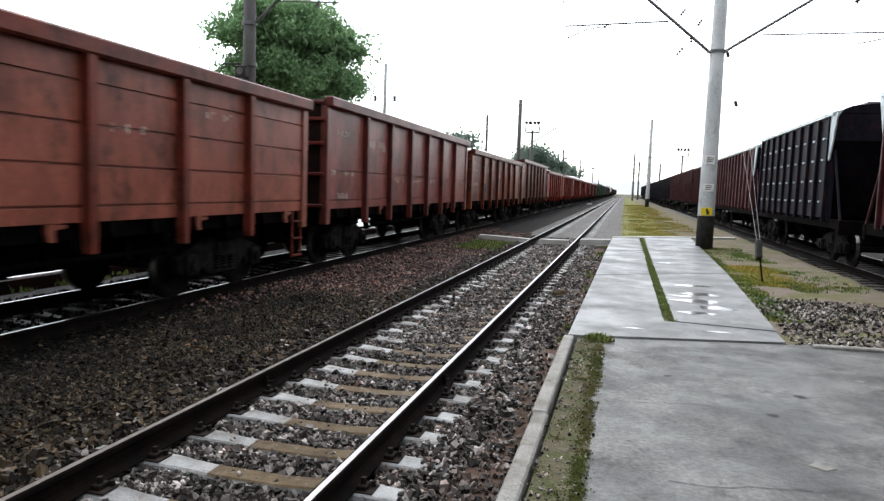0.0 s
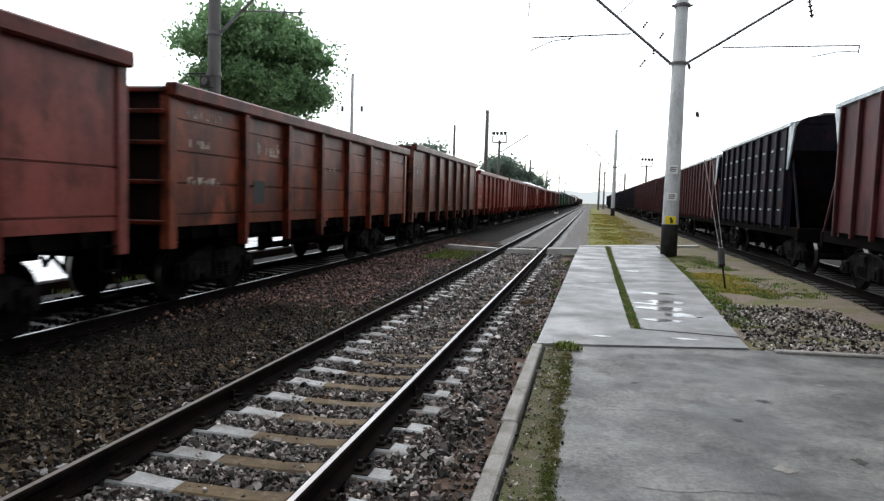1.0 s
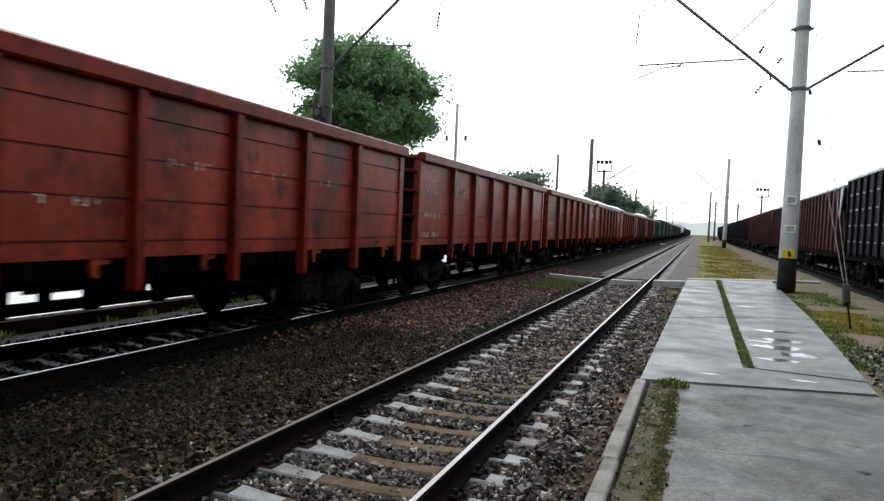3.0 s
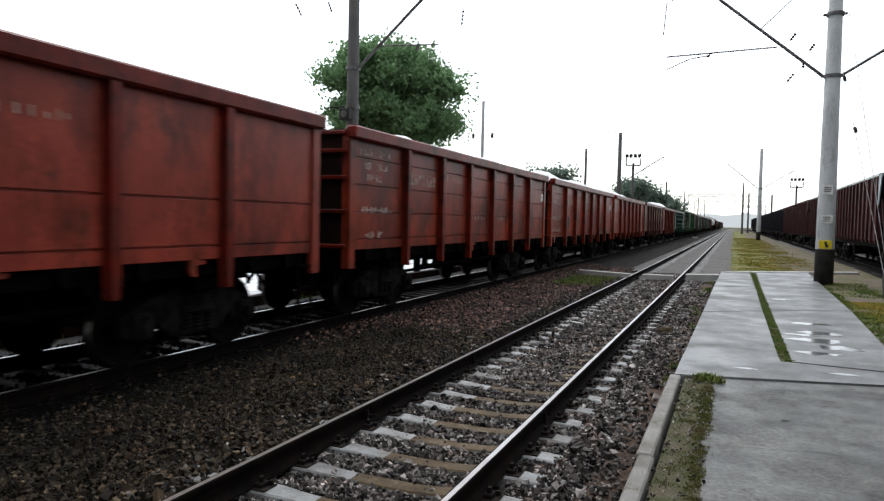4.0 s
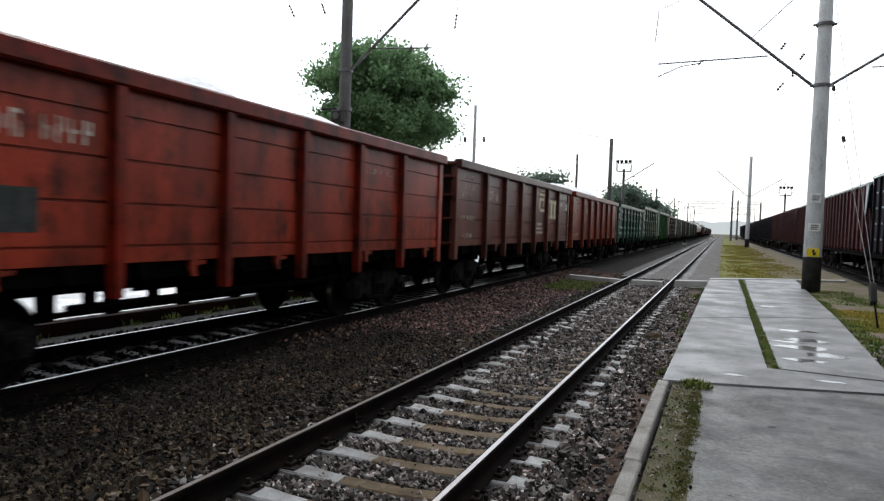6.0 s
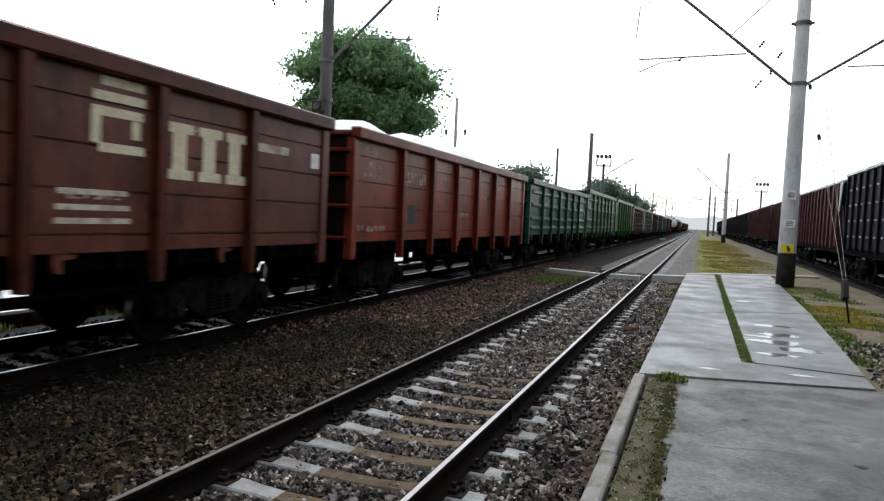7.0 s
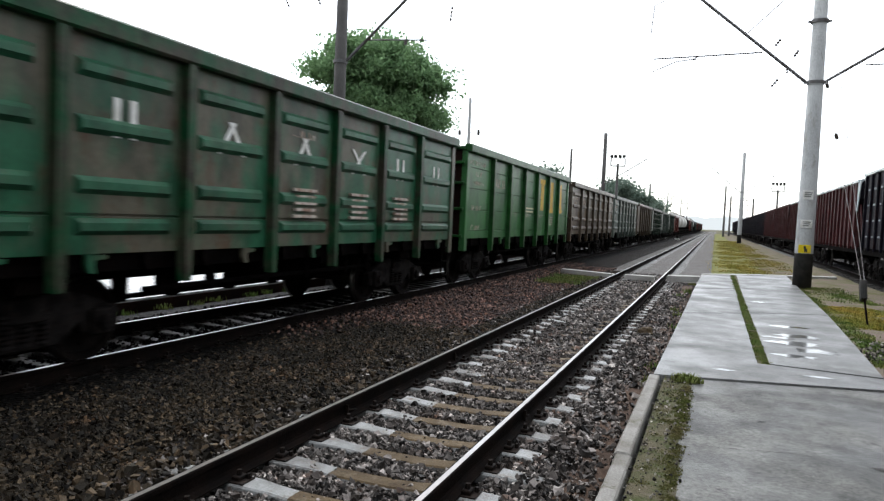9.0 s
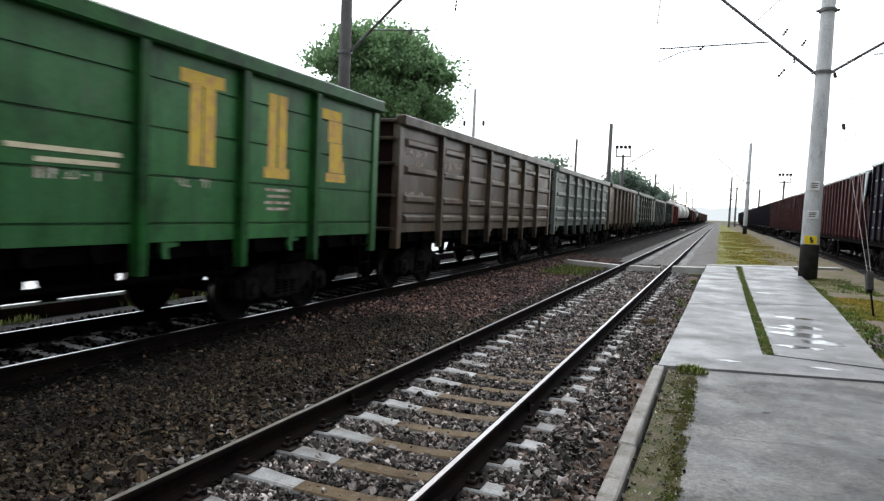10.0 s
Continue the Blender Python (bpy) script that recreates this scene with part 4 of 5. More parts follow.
dwarf = thing("dwarf_signal", pose(-5.3, 112, -0.25), "low white dwarf signal beside the track", "signal")
bm = bmesh.new()
box(bm, -0.35, -0.2, 0, 0.35, 0.2, 0.25, 0.03)
part("base", bm, M["white_plate"], dwarf)
bm = bmesh.new()
box(bm, -0.15, -0.12, 0.25, 0.15, 0.12, 0.75, 0.03)
part("lamp_head", bm, M["tar"], dwarf)

# ---------------------------------------------------------------- beyond the train
far_platform = thing("platform", pose(0, 0, 0), "pale wet concrete platform on the far side", "platform", kind="structure")
for i in range(14):
    slab("concrete_slab", [(-15.5, -12 + i * 6), (-10.9, -12 + i * 6), (-10.9, -6.03 + i * 6), (-15.5, -6.03 + i * 6)], -0.14, 0.5, M["slab_far"], far_platform)

# added dark strip: shade on the platform face put into its colour
bm = bmesh.new()
box(bm, -10.9, -12, -0.62, -10.86, 72, -0.19)
part("edge_wall", bm, M["dark_shade"], far_platform, "added dark strip, shade of the platform face put into its colour")

shed = thing("low_building", pose(14.5, 150, -0.45), "long low pale building with a grey roof", "building")
bm = bmesh.new()
box(bm, -4.5, 0, 0, 4.5, 40, 5.4)
part("wall", bm, M["wall"], shed)
bm = bmesh.new()
prism(bm, [(-5.0, 5.3), (0, 6.9), (5.0, 5.3), (5.0, 5.1), (-5.0, 5.1)], -0.5, 40.5)
part("roof", bm, M["roofing"], shed)
for i in range(6):
    bm = bmesh.new()
    box(bm, -4.56, 3 + i * 6, 2.4, -4.44, 5 + i * 6, 4.0)
    part("window", bm, M["glass"], shed)


# added glowing backdrop at the end of the line, haze put into its colour
haze = bpy.data.materials.new("haze_glow")
haze.use_nodes = True
haze.node_tree.nodes.clear()
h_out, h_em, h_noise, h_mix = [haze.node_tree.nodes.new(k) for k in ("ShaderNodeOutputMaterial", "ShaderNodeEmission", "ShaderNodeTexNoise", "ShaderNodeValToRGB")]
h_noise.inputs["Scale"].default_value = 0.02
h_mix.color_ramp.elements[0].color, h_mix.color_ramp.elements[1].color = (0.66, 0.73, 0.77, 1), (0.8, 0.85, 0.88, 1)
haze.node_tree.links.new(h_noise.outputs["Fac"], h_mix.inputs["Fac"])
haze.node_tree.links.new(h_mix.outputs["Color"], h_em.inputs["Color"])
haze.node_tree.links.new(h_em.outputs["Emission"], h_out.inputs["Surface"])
bm = bmesh.new()
low = [bm.verts.new((-260 + 8 * i, 900 + 10 * math.sin(i), -2)) for i in range(66)]
upp = [bm.verts.new((-260 + 8 * i, 905 + 10 * math.sin(i), 13 + 7 * noise.noise((i * 0.13, 0.4, 2.2)) + 4 * noise.noise((i * 0.6, 1.4, 2.2)))) for i in range(66)]
for i in range(65):
    bm.faces.new((low[i], low[i + 1], upp[i + 1], upp[i]))
tagged(finish("backdrop", bm, haze), "pale glowing backdrop at the end of the line, haze put into its colour", "backdrop", kind="structure")

# ---------------------------------------------------------------- trees
def tree(x, y, base, crown_z, radius, tall, leaves, seed, label, leaf=0.16, mat="leaf", clumps=46):
    rng = np.random.default_rng(seed)
    t = thing("tree", pose(x, y, base), label, "tree", "trees")
    bm = bmesh.new()
    h = crown_z - base
    rod(bm, (0, 0, -0.3), (0.1, 0.1, h * 0.55), 0.32, 0.22, 10)
    rod(bm, (0.1, 0.1, h * 0.54), (0.2, 0, h), 0.22, 0.1, 8)
    part("trunk", bm, M["bark"], t)
    d = rng.normal(size=(clumps, 3))
    d /= np.linalg.norm(d, axis=1, keepdims=True)
    rad = rng.uniform(0.3, 1.12, clumps) ** 0.6
    c = d * rad[:, None] * np.array([radius, radius, tall]) * rng.uniform(0.75, 1.0, (clumps, 1)) + np.array([0, 0, h])
    c[:, 2] -= 0.25 * np.hypot(c[:, 0], c[:, 1]) * (c[:, 2] < h)
    bm = bmesh.new()
    for q in c[: min(18, clumps)]:
        rod(bm, (0.15, 0.05, h * rng.uniform(0.5, 0.8)), q, 0.07, 0.02, 5)
    part("limbs", bm, M["bark"], t)
    which = rng.integers(0, clumps, leaves)
    size = rng.uniform(0.8, 2.0, clumps) * radius / clumps ** 0.42
    p = c[which] + rng.normal(size=(leaves, 3)) * (size[which] * 0.7)[:, None] * np.array([1, 1, 0.85])
    p[:, 2] -= 0.12 * rng.random(leaves) * radius * (rng.random(leaves) < 0.25)
    quad = np.array([[-0.5, 0, 0], [0, -0.32, 0.08], [0.55, 0, -0.05], [0, 0.32, 0.08]]) * leaf * 2
    v = np.einsum("nij,kj->nki", turns(rng, leaves), quad) * rng.uniform(0.6, 1.3, (leaves, 1, 1)) + p[:, None]
    f = np.arange(leaves * 4).reshape(-1, 4)
    from_arrays("crown", v.reshape(-1, 3), f, M[mat], t)
    return t


tree(-20.4, 40.0, -0.45, 9.85, 4.55, 3.3, 64000, 5, "broad leafy green tree behind the train", 0.125, clumps=420)
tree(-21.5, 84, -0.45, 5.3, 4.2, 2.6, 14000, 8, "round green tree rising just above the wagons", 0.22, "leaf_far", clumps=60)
tree(-17.0, 140, -0.45, 6.5, 5.2, 3.4, 16000, 9, "distant trees beyond the train, haze put into their grey-green", 0.3, "leaf_far", clumps=60)
tree(-13.8, 152, -0.45, 4.6, 4.0, 2.6, 9000, 10, "distant trees beyond the train, haze put into their grey-green", 0.3, "leaf_far")
tree(-24, 165, -0.45, 5.5, 6.0, 3.2, 9000, 12, "distant trees beyond the train, haze put into their grey-green", 0.34, "leaf_far")


# ---------------------------------------------------------------- wagons
HALF, FLOOR_Z = 6.5, 1.27
POSTS = (-4.35, -2.6, -0.865, 0.865, 2.6, 4.35)
BAYS = [(-6.42, -4.35), (-4.35, -2.6), (-2.6, -0.865), (-0.865, 0.865), (0.865, 2.6), (2.6, 4.35), (4.35, 6.42)]
CACHE = {}


def kept(key, build, mats):
    """Mesh data built once per key and shared by all wagons."""
    if key not in CACHE:
        bm = bmesh.new()
        build(bm)
        bm.normal_update()
        me = bpy.data.meshes.new(key[0])
        bm.to_mesh(me)
        bm.free()
        for m in mats:
            me.materials.append(m)
        CACHE[key] = me
    return CACHE[key]


def painted(name, me, parent, at, paint, label=""):
    ob = shared(name, me, parent, at, label)
    ob.material_slots[0].link, ob.material_slots[0].material = "OBJECT", paint
    return ob


def panel_build(style, width, high):
    """One bay of the side wall with sunk seams, facing +x; origin at the bay's foot."""
    def build(bm):
        w = width / 2
        front = [(0, 0)]
        for k in {"lines": (0.09, 0.32, 0.55, 0.78), "plain": (0.08, 0.36), "stamped": (0.17,)}[style]:
            z = high * k
            front += [(0.004, z - 0.016), (-0.03, z - 0.01), (-0.03, z + 0.014), (0, z + 0.018)]
        front += [(0, high), (-0.06, high), (-0.06, 0)]
        prism(bm, front, -w, w)
    return build


def pressed_build(width):
    def build(bm):
        a = width - 0.44
        g = bmesh.ops.create_cube(bm, size=1.0)
        for v in g["verts"]:
            out = v.co.x > 0
            v.co = Vector((0.06 if out else -0.01, v.co.y * a * (0.93 if out else 1), v.co.z * (0.08 if out else 0.2)))
    return build


def post_build(high):
    def build(bm):
        prism_z(bm, [(-0.08, 0), (-0.062, 0.125), (0.062, 0.125), (0.08, 0)], -0.36, high)
    return build


def prism_z(bm, outline, z0, z1):
    """Outline of (y, x) raised along z, its foot narrowed."""
    a = [bm.verts.new((x, y * 0.8, z0)) for y, x in outline]
    m = [bm.verts.new((x, y, z0 + 0.25)) for y, x in outline]
    b = [bm.verts.new((x, y, z1)) for y, x in outline]
    n = len(outline)
    fs = []
    for p, q in ((a, m), (m, b)):
        fs += [bm.faces.new((p[i], p[(i + 1) % n], q[(i + 1) % n], q[i])) for i in range(n)]
    fs += [bm.faces.new(a[::-1]), bm.faces.new(b)]
    bmesh.ops.recalc_face_normals(bm, faces=fs)


def corner_build(high):
    def build(bm):
        box(bm, -0.1, -0.1, -0.32, 0.055, 0.1, high, 0.012)
    return build


def rail_build(bm):
    box(bm, -0.05, -HALF - 0.02, -0.15, 0.15, HALF + 0.02, 0.06, 0.025)


def end_build(high):
    def build(bm):
        box(bm, -1.46, -0.03, 0, 1.46, 0.0, high)
    return build


def end_rib_build(bm):
    box(bm, -1.47, -0.005, -0.035, 1.47, 0.085, 0.035, 0.012)


def latch_build(bm):
    """Hooked hatch latch, cut from one plate."""
    outline = [(-0.05, 0.02), (-0.05, -0.12), (-0.01, -0.2), (0.07, -0.21), (0.05, -0.13), (0.06, -0.07), (0.2, -0.06), (0.22, -0.02), (0.08, -0.01), (0.07, 0.02)]
    a = [bm.verts.new((0.0, y, z)) for y, z in outline]
    b = [bm.verts.new((0.06, y, z)) for y, z in outline]
    n = len(outline)
    fs = [bm.faces.new((a[i], a[(i + 1) % n], b[(i + 1) % n], b[i])) for i in range(n)] + [bm.faces.new(a), bm.faces.new(b)]
    bmesh.ops.recalc_face_normals(bm, faces=fs)


def under_build(bm):
    box(bm, -0.28, -6.4, 0.82, 0.28, 6.4, 1.2, 0.02)
    for s in (-1, 1):
        box(bm, s * 1.34 - 0.06, -6.4, 1.06, s * 1.34 + 0.06, 6.4, 1.27, 0.01)
        box(bm, -1.45, s * 6.35 - 0.09, 0.9, 1.45, s * 6.35 + 0.09, 1.25, 0.02)
        box(bm, -1.3, s * 4.33 - 0.25, 0.86, 1.3, s * 4.33 + 0.25, 1.2, 0.02)
    for y in (-2.46, -0.82, 0.82, 2.46):
        box(bm, -1.4, y - 0.06, 0.95, 1.4, y + 0.06, 1.24)
    for x, z in ((1.2, 0.8), (0.62, 0.64), (-0.9, 0.72)):
        rod(bm, (x, -2.9, z), (x, 2.9, z), 0.035, seg=6)
    for y in (-2.6, -1.7, -0.5, 0.6, 1.9, 2.7):
        box(bm, 1.12, y - 0.05, 0.72, 1.24, y + 0.05, 1.08, 0.01)
        box(bm, 0.56, y - 0.18, 0.58, 0.66, y + 0.02, 0.98, 0.01)
    box(bm, -1.42, -6.4, 1.2, 1.42, 6.4, 1.262)


def frame_build(bm):
    """Cast side frame of a three-piece bogie, in the plane x = 0."""
    outline = [(-1.2, 0.62), (-1.2, 0.36), (-0.72, 0.36), (-0.66, 0.5), (-0.42, 0.28), (0.42, 0.28), (0.66, 0.5), (0.72, 0.36), (1.2, 0.36), (1.2, 0.62),
               (0.7, 0.8), (0.35, 0.88), (-0.35, 0.88), (-0.7, 0.8)]
    a = [bm.verts.new((-0.07, y, z)) for y, z in outline]
    b = [bm.verts.new((0.07, y, z)) for y, z in outline]
    n = len(outline)
    fs = [bm.faces.new((a[i], a[(i + 1) % n], b[(i + 1) % n], b[i])) for i in range(n)] + [bm.faces.new(a), bm.faces.new(b)]
    bmesh.ops.recalc_face_normals(bm, faces=fs)
    bmesh.ops.bevel(bm, geom=[e for e in bm.edges], offset=0.018, segments=1, affect="EDGES")
    for s in (-1, 1):
        box(bm, 0.03, s * 0.925 - 0.15, 0.33, 0.16, s * 0.925 + 0.15, 0.64, 0.03)
        rod(bm, (0.1, s * 0.925, 0.48), (0.2, s * 0.925, 0.48), 0.1, 0.09, 12)


def spring_build(bm):
    lathe_at(bm, 0.0)


def lathe_at(bm, y):
    prof = []
    for i in range(7):
        prof += [(0.34 + 0.05 * i, 0.075), (0.365 + 0.05 * i, 0.055)]
    rings = []
    for z, r in prof:
        rings.append([bm.verts.new((r * math.cos(a) + 0.06, y + r * math.sin(a), z)) for a in [2 * math.pi * k / 8 for k in range(8)]])
    for p, q in zip(rings, rings[1:]):
        for i in range(8):
            bm.faces.new((p[i], p[(i + 1) % 8], q[(i + 1) % 8], q[i]))


def bolster_build(bm):
    box(bm, -1.15, -0.22, 0.55, 1.15, 0.22, 0.84, 0.03)
    rod(bm, (0, 0, 0.8), (0, 0, 0.92), 0.25, seg=14)


def wheelset_build(bm):
    rod(bm, (-1.1, 0, 0), (1.1, 0, 0), 0.085, seg=12)
    for s in (-1, 1):
        prof = [(0.72, 0.14), (0.715, 0.4), (0.725, 0.5), (0.755, 0.505), (0.765, 0.4785), (0.85, 0.474), (0.85, 0.41), (0.8, 0.39), (0.77, 0.16), (0.84, 0.13), (0.84, 0.085)]
        lathe(bm, [(s * x, r) for x, r in prof], "x", 28, mats=[0, 0, 0, 0, 1, 0, 0, 0, 0, 0])
        for k in range(3):
            a = 2 * math.pi * k / 3
            rod(bm, (s * 0.785, 0.28 * math.cos(a), 0.28 * math.sin(a)), (s * 0.8, 0.28 * math.cos(a), 0.28 * math.sin(a)), 0.035, seg=8)


def coupler_build(bm):
    box(bm, -0.11, 0, 0.92, 0.11, 0.42, 1.14, 0.02)
    box(bm, -0.22, 0.4, 0.88, 0.2, 0.66, 1.18, 0.04)
    box(bm, -0.22, 0.62, 0.9, -0.06, 0.78, 1.16, 0.03)
    rod(bm, (0.4, 0.05, 1.0), (0.3, 0.5, 0.65), 0.03, seg=6)
    rod(bm, (0.3, 0.5, 0.65), (0.12, 0.75, 0.8), 0.03, seg=6)


def ladder_build(bm):
    for y in (-0.17, 0.17):
        box(bm, -0.015, y - 0.018, -0.75, 0.015, y + 0.018, 0.2)
    for z in (-0.72, -0.4, -0.08):
        box(bm, -0.03, -0.17, z - 0.012, 0.05, 0.17, z + 0.012)


def brake_build(bm):
    lathe(bm, [(-0.5, 0.1), (-0.46, 0.17), (0.0, 0.17), (0.04, 0.1)], "y", 14)
    lathe(bm, [(0.35, 0.08), (0.4, 0.2), (1.15, 0.2), (1.2, 0.08)], "y", 14)
    rod(bm, (0, -1.6, 0.02), (0, 1.8, 0.02), 0.025, seg=6)


def running_gear(t, half_base, spin):
    """Two bogies with frames, springs, bolster and wheelsets, and the couplers' ends."""
    for s in (-1, 1):
        bogie = new("bogie")
        bogie.parent, bogie.matrix_basis, bogie.empty_display_size = t, pose(0, s * half_base, 0), 0.1
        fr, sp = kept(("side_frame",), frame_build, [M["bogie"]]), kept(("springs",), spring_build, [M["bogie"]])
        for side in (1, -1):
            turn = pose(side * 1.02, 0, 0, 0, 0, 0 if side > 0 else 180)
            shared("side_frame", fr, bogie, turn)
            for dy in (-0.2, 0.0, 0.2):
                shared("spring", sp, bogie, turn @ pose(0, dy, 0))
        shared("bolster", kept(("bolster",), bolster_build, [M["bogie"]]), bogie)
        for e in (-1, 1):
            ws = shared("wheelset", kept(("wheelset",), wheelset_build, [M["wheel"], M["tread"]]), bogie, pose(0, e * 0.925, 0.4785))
            if spin is not None:
                spin.append((ws, e * 0.925))


def ends(t, half):
    for s in (0, 180):
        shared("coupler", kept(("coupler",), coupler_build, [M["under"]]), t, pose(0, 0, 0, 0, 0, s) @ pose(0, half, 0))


def marks(parent, bay, z, shapes, mat, label, proud=0.006):
    """Thin painted shapes on one bay: (y, z, width, height) from the bay's middle."""
    y0 = (BAYS[bay][0] + BAYS[bay][1]) / 2
    bm = bmesh.new()
    for y, dz, w, h in shapes:
        box(bm, 1.5, y0 + y - w / 2, z + dz - h / 2, 1.5 + proud, y0 + y + w / 2, z + dz + h / 2)
    return tagged(part("marking", bm, mat, parent, label), kind="stuff" if len(shapes) > 1 else "")


def slanted(parent, bay, z, strokes, w, h, mat, label, proud=0.012):
    """Painted strokes on one bay: (offset, lean) each, lean across the stroke's height."""
    y0 = (BAYS[bay][0] + BAYS[bay][1]) / 2
    bm = bmesh.new()
    for i, (dy, lean) in enumerate(strokes):
        foot, head = y0 + dy - lean / 2, y0 + dy + lean / 2
        ring = [(foot - w / 2, z - h / 2), (foot + w / 2, z - h / 2), (head + w / 2, z + h / 2), (head - w / 2, z + h / 2)]
        a = [bm.verts.new((1.49, y, q)) for y, q in ring]
        b = [bm.verts.new((1.5 + proud + 0.002 * i, y, q)) for y, q in ring]
        fs = [bm.faces.new((a[k], a[(k + 1) % 4], b[(k + 1) % 4], b[k])) for k in range(4)] + [bm.faces.new(a), bm.faces.new(b)]
        bmesh.ops.recalc_face_normals(bm, faces=fs)
    return part("marking", bm, mat, parent, label)


def bars(n, pitch, h, rng, w=0.6):
    """Illegible writing: uneven upright strokes, some with a short cross stroke."""
    out = []
    for i in range(n):
        y, hh = (i - (n - 1) / 2) * pitch, h * rng.uniform(0.8, 1.05)
        if rng.random() < 0.15:
            continue
        out.append((y - pitch * 0.18, 0.0, pitch * rng.uniform(0.16, 0.24), hh))
        if rng.random() < 0.75:
            out.append((y + pitch * 0.12, rng.choice((-0.4, 0.0, 0.42)) * hh, pitch * 0.42, h * 0.16))
        if rng.random() < 0.55:
            out.append((y + pitch * 0.27, rng.choice((-0.2, 0.0, 0.2)) * hh, pitch * 0.18, hh * 0.55))
    return out


def gondola(k, at, paint, top, style, label, load=None, spin=None, dense=True, seed=0):
    t = thing("gondola_wagon", at, label, "freight wagon", "wagons of the moving train")
    rng = random.Random(k * 17 + 5)
    high = top - FLOOR_Z
    for side in (0, 180):
        turn = pose(0, 0, 0, 0, 0, side)
        for y0, y1 in BAYS:
            w = round(y1 - y0, 2)
            painted("side_panel", kept(("side_panel", style, w, high), panel_build(style, w, high), [M["load"]]), t, turn @ pose(1.5, (y0 + y1) / 2, FLOOR_Z), paint)
            for dy in (-0.42, 0.36):
                painted("latch", kept(("latch",), latch_build, [M["under"]]), t, turn @ pose(1.43, (y0 + y1) / 2 + dy, FLOOR_Z), paint if (k + int(dy * 9 + y0 * 3)) % 4 == 0 else M["under"])
            if style == "stamped":
                for z in (0.12, 0.3, 0.56, 0.8):
                    painted("pressed_rib", kept(("pressed_rib", w), pressed_build(w), [M["load"]]), t, turn @ pose(1.5, (y0 + y1) / 2, FLOOR_Z + z * high), PAINTS["green_rib"] if k == 12 else paint)
        for y in POSTS:
            painted("post", kept(("post", high), post_build(high - 0.1), [M["load"]]), t, turn @ pose(1.49, y, FLOOR_Z), SHADED[paint.name])
        for y in (-HALF + 0.09, HALF - 0.09):
            painted("corner_post", kept(("corner_post", high), corner_build(high - 0.02), [M["load"]]), t, turn @ pose(1.48, y, FLOOR_Z), paint)
        painted("top_rail", kept(("top_rail",), rail_build, [M["load"]]), t, turn @ pose(1.49, 0, top), SHADED[paint.name])
        # end plate coloured dark for the shade in the gap
        painted("end_wall", kept(("end_wall", high), end_build(high), [M["load"]]), t, turn @ pose(0, HALF, FLOOR_Z), M["dark_shade"])
        # ribs in the darker copy: shade between wagons is in their colour
        for z in (0.06, high * 0.32, high * 0.6, high * 0.82, high - 0.06):
            painted("end_rib", kept(("end_rib",), end_rib_build, [M["load"]]), t, turn @ pose(0, HALF, FLOOR_Z + z), SHADED[paint.name])
        painted("step_ladder", kept(("step_ladder",), ladder_build, [M["under"]]), t, turn @ pose(1.46, HALF - 0.28, 1.15), SHADED[paint.name] if k == 0 else M["under"])
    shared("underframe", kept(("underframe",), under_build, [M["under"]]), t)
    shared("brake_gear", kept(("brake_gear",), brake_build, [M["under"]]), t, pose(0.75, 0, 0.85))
    ends(t, 6.3)
    running_gear(t, 4.33, spin)
    # heaped load, uneven along the wagon
    bm = bmesh.new()
    rows = []
    heap = load if load else 0.0
    for j in range(41):
        y = -6.4 + 12.8 * j / 40
        row = []
        for i in range(7):
            x = -1.44 + 2.88 * i / 6
            bulge = max(0.0, 1 - (x / 1.5) ** 2)
            wave = (0.5 + 0.5 * math.cos(2 * math.pi * (y / 3.1 + 0.13 * k))) ** 2 * (1 + 0.5 * noise.noise((0.3, y * 0.45, k * 1.7)))
            z = top - 0.3 + (bulge * (0.36 + heap * 0.85 * (0.3 + 0.7 * wave)) + heap * 0.12 * noise.noise((x * 1.6, y * 1.1, k * 5.3)) if heap else -0.4) + 0.05 * noise.noise((x * 2, y * 1.3, k * 3.7))
            z -= bulge * heap * max(0.0, 1 - (6.4 - abs(y)) / 2.2)
            if j in (0, 40):
                z = min(z, top - 0.35)
            row.append(bm.verts.new((x, y, z)))
        rows.append(row)
    for a, b in zip(rows, rows[1:]):
        for i in range(6):
            bm.faces.new((a[i], a[i + 1], b[i + 1], b[i]))
    tagged(part("load", bm, M["load"] if heap else M["under"], t, "heaped white bulk load" if heap else "", smooth=True))
    if dense:
        mk = M["marking"]
        # the leading end bay carries rows of small writing, the next one the wagon number
        for r_, z in enumerate((0.84, 0.72, 0.62, 0.34, 0.12)):
            if rng.random() < 0.85:
                marks(t, 0, FLOOR_Z + high * z, [(rng.uniform(-0.3, -0.1) + a, b, c, d) for a, b, c, d in bars(rng.randint(5, 9), 0.125, 0.125, rng, 0.7)], mk, "row of faded white writing bars")
        if k != 12:
            marks(t, 1, FLOOR_Z + high * 0.66, bars(8, 0.155, 0.25, rng, 0.6), mk, "faded wagon number bars")
        for bay in (2, 3, 4, 5):
            if rng.random() < 0.6:
                marks(t, bay, FLOOR_Z + high * rng.choice((0.3, 0.55, 0.72)), [(rng.uniform(-0.3, 0.3) + a, b, c, d) for a, b, c, d in bars(rng.randint(3, 6), 0.13, 0.11, rng, 0.75)], mk, "faded white writing bars")
        if k in (2, 4, 7, 8, 10):
            marks(t, 1, FLOOR_Z + high * 0.27, [(-0.2, 0, 0.42, 0.42)], M["patch_dark"], "dark stencil patch", 0.004)
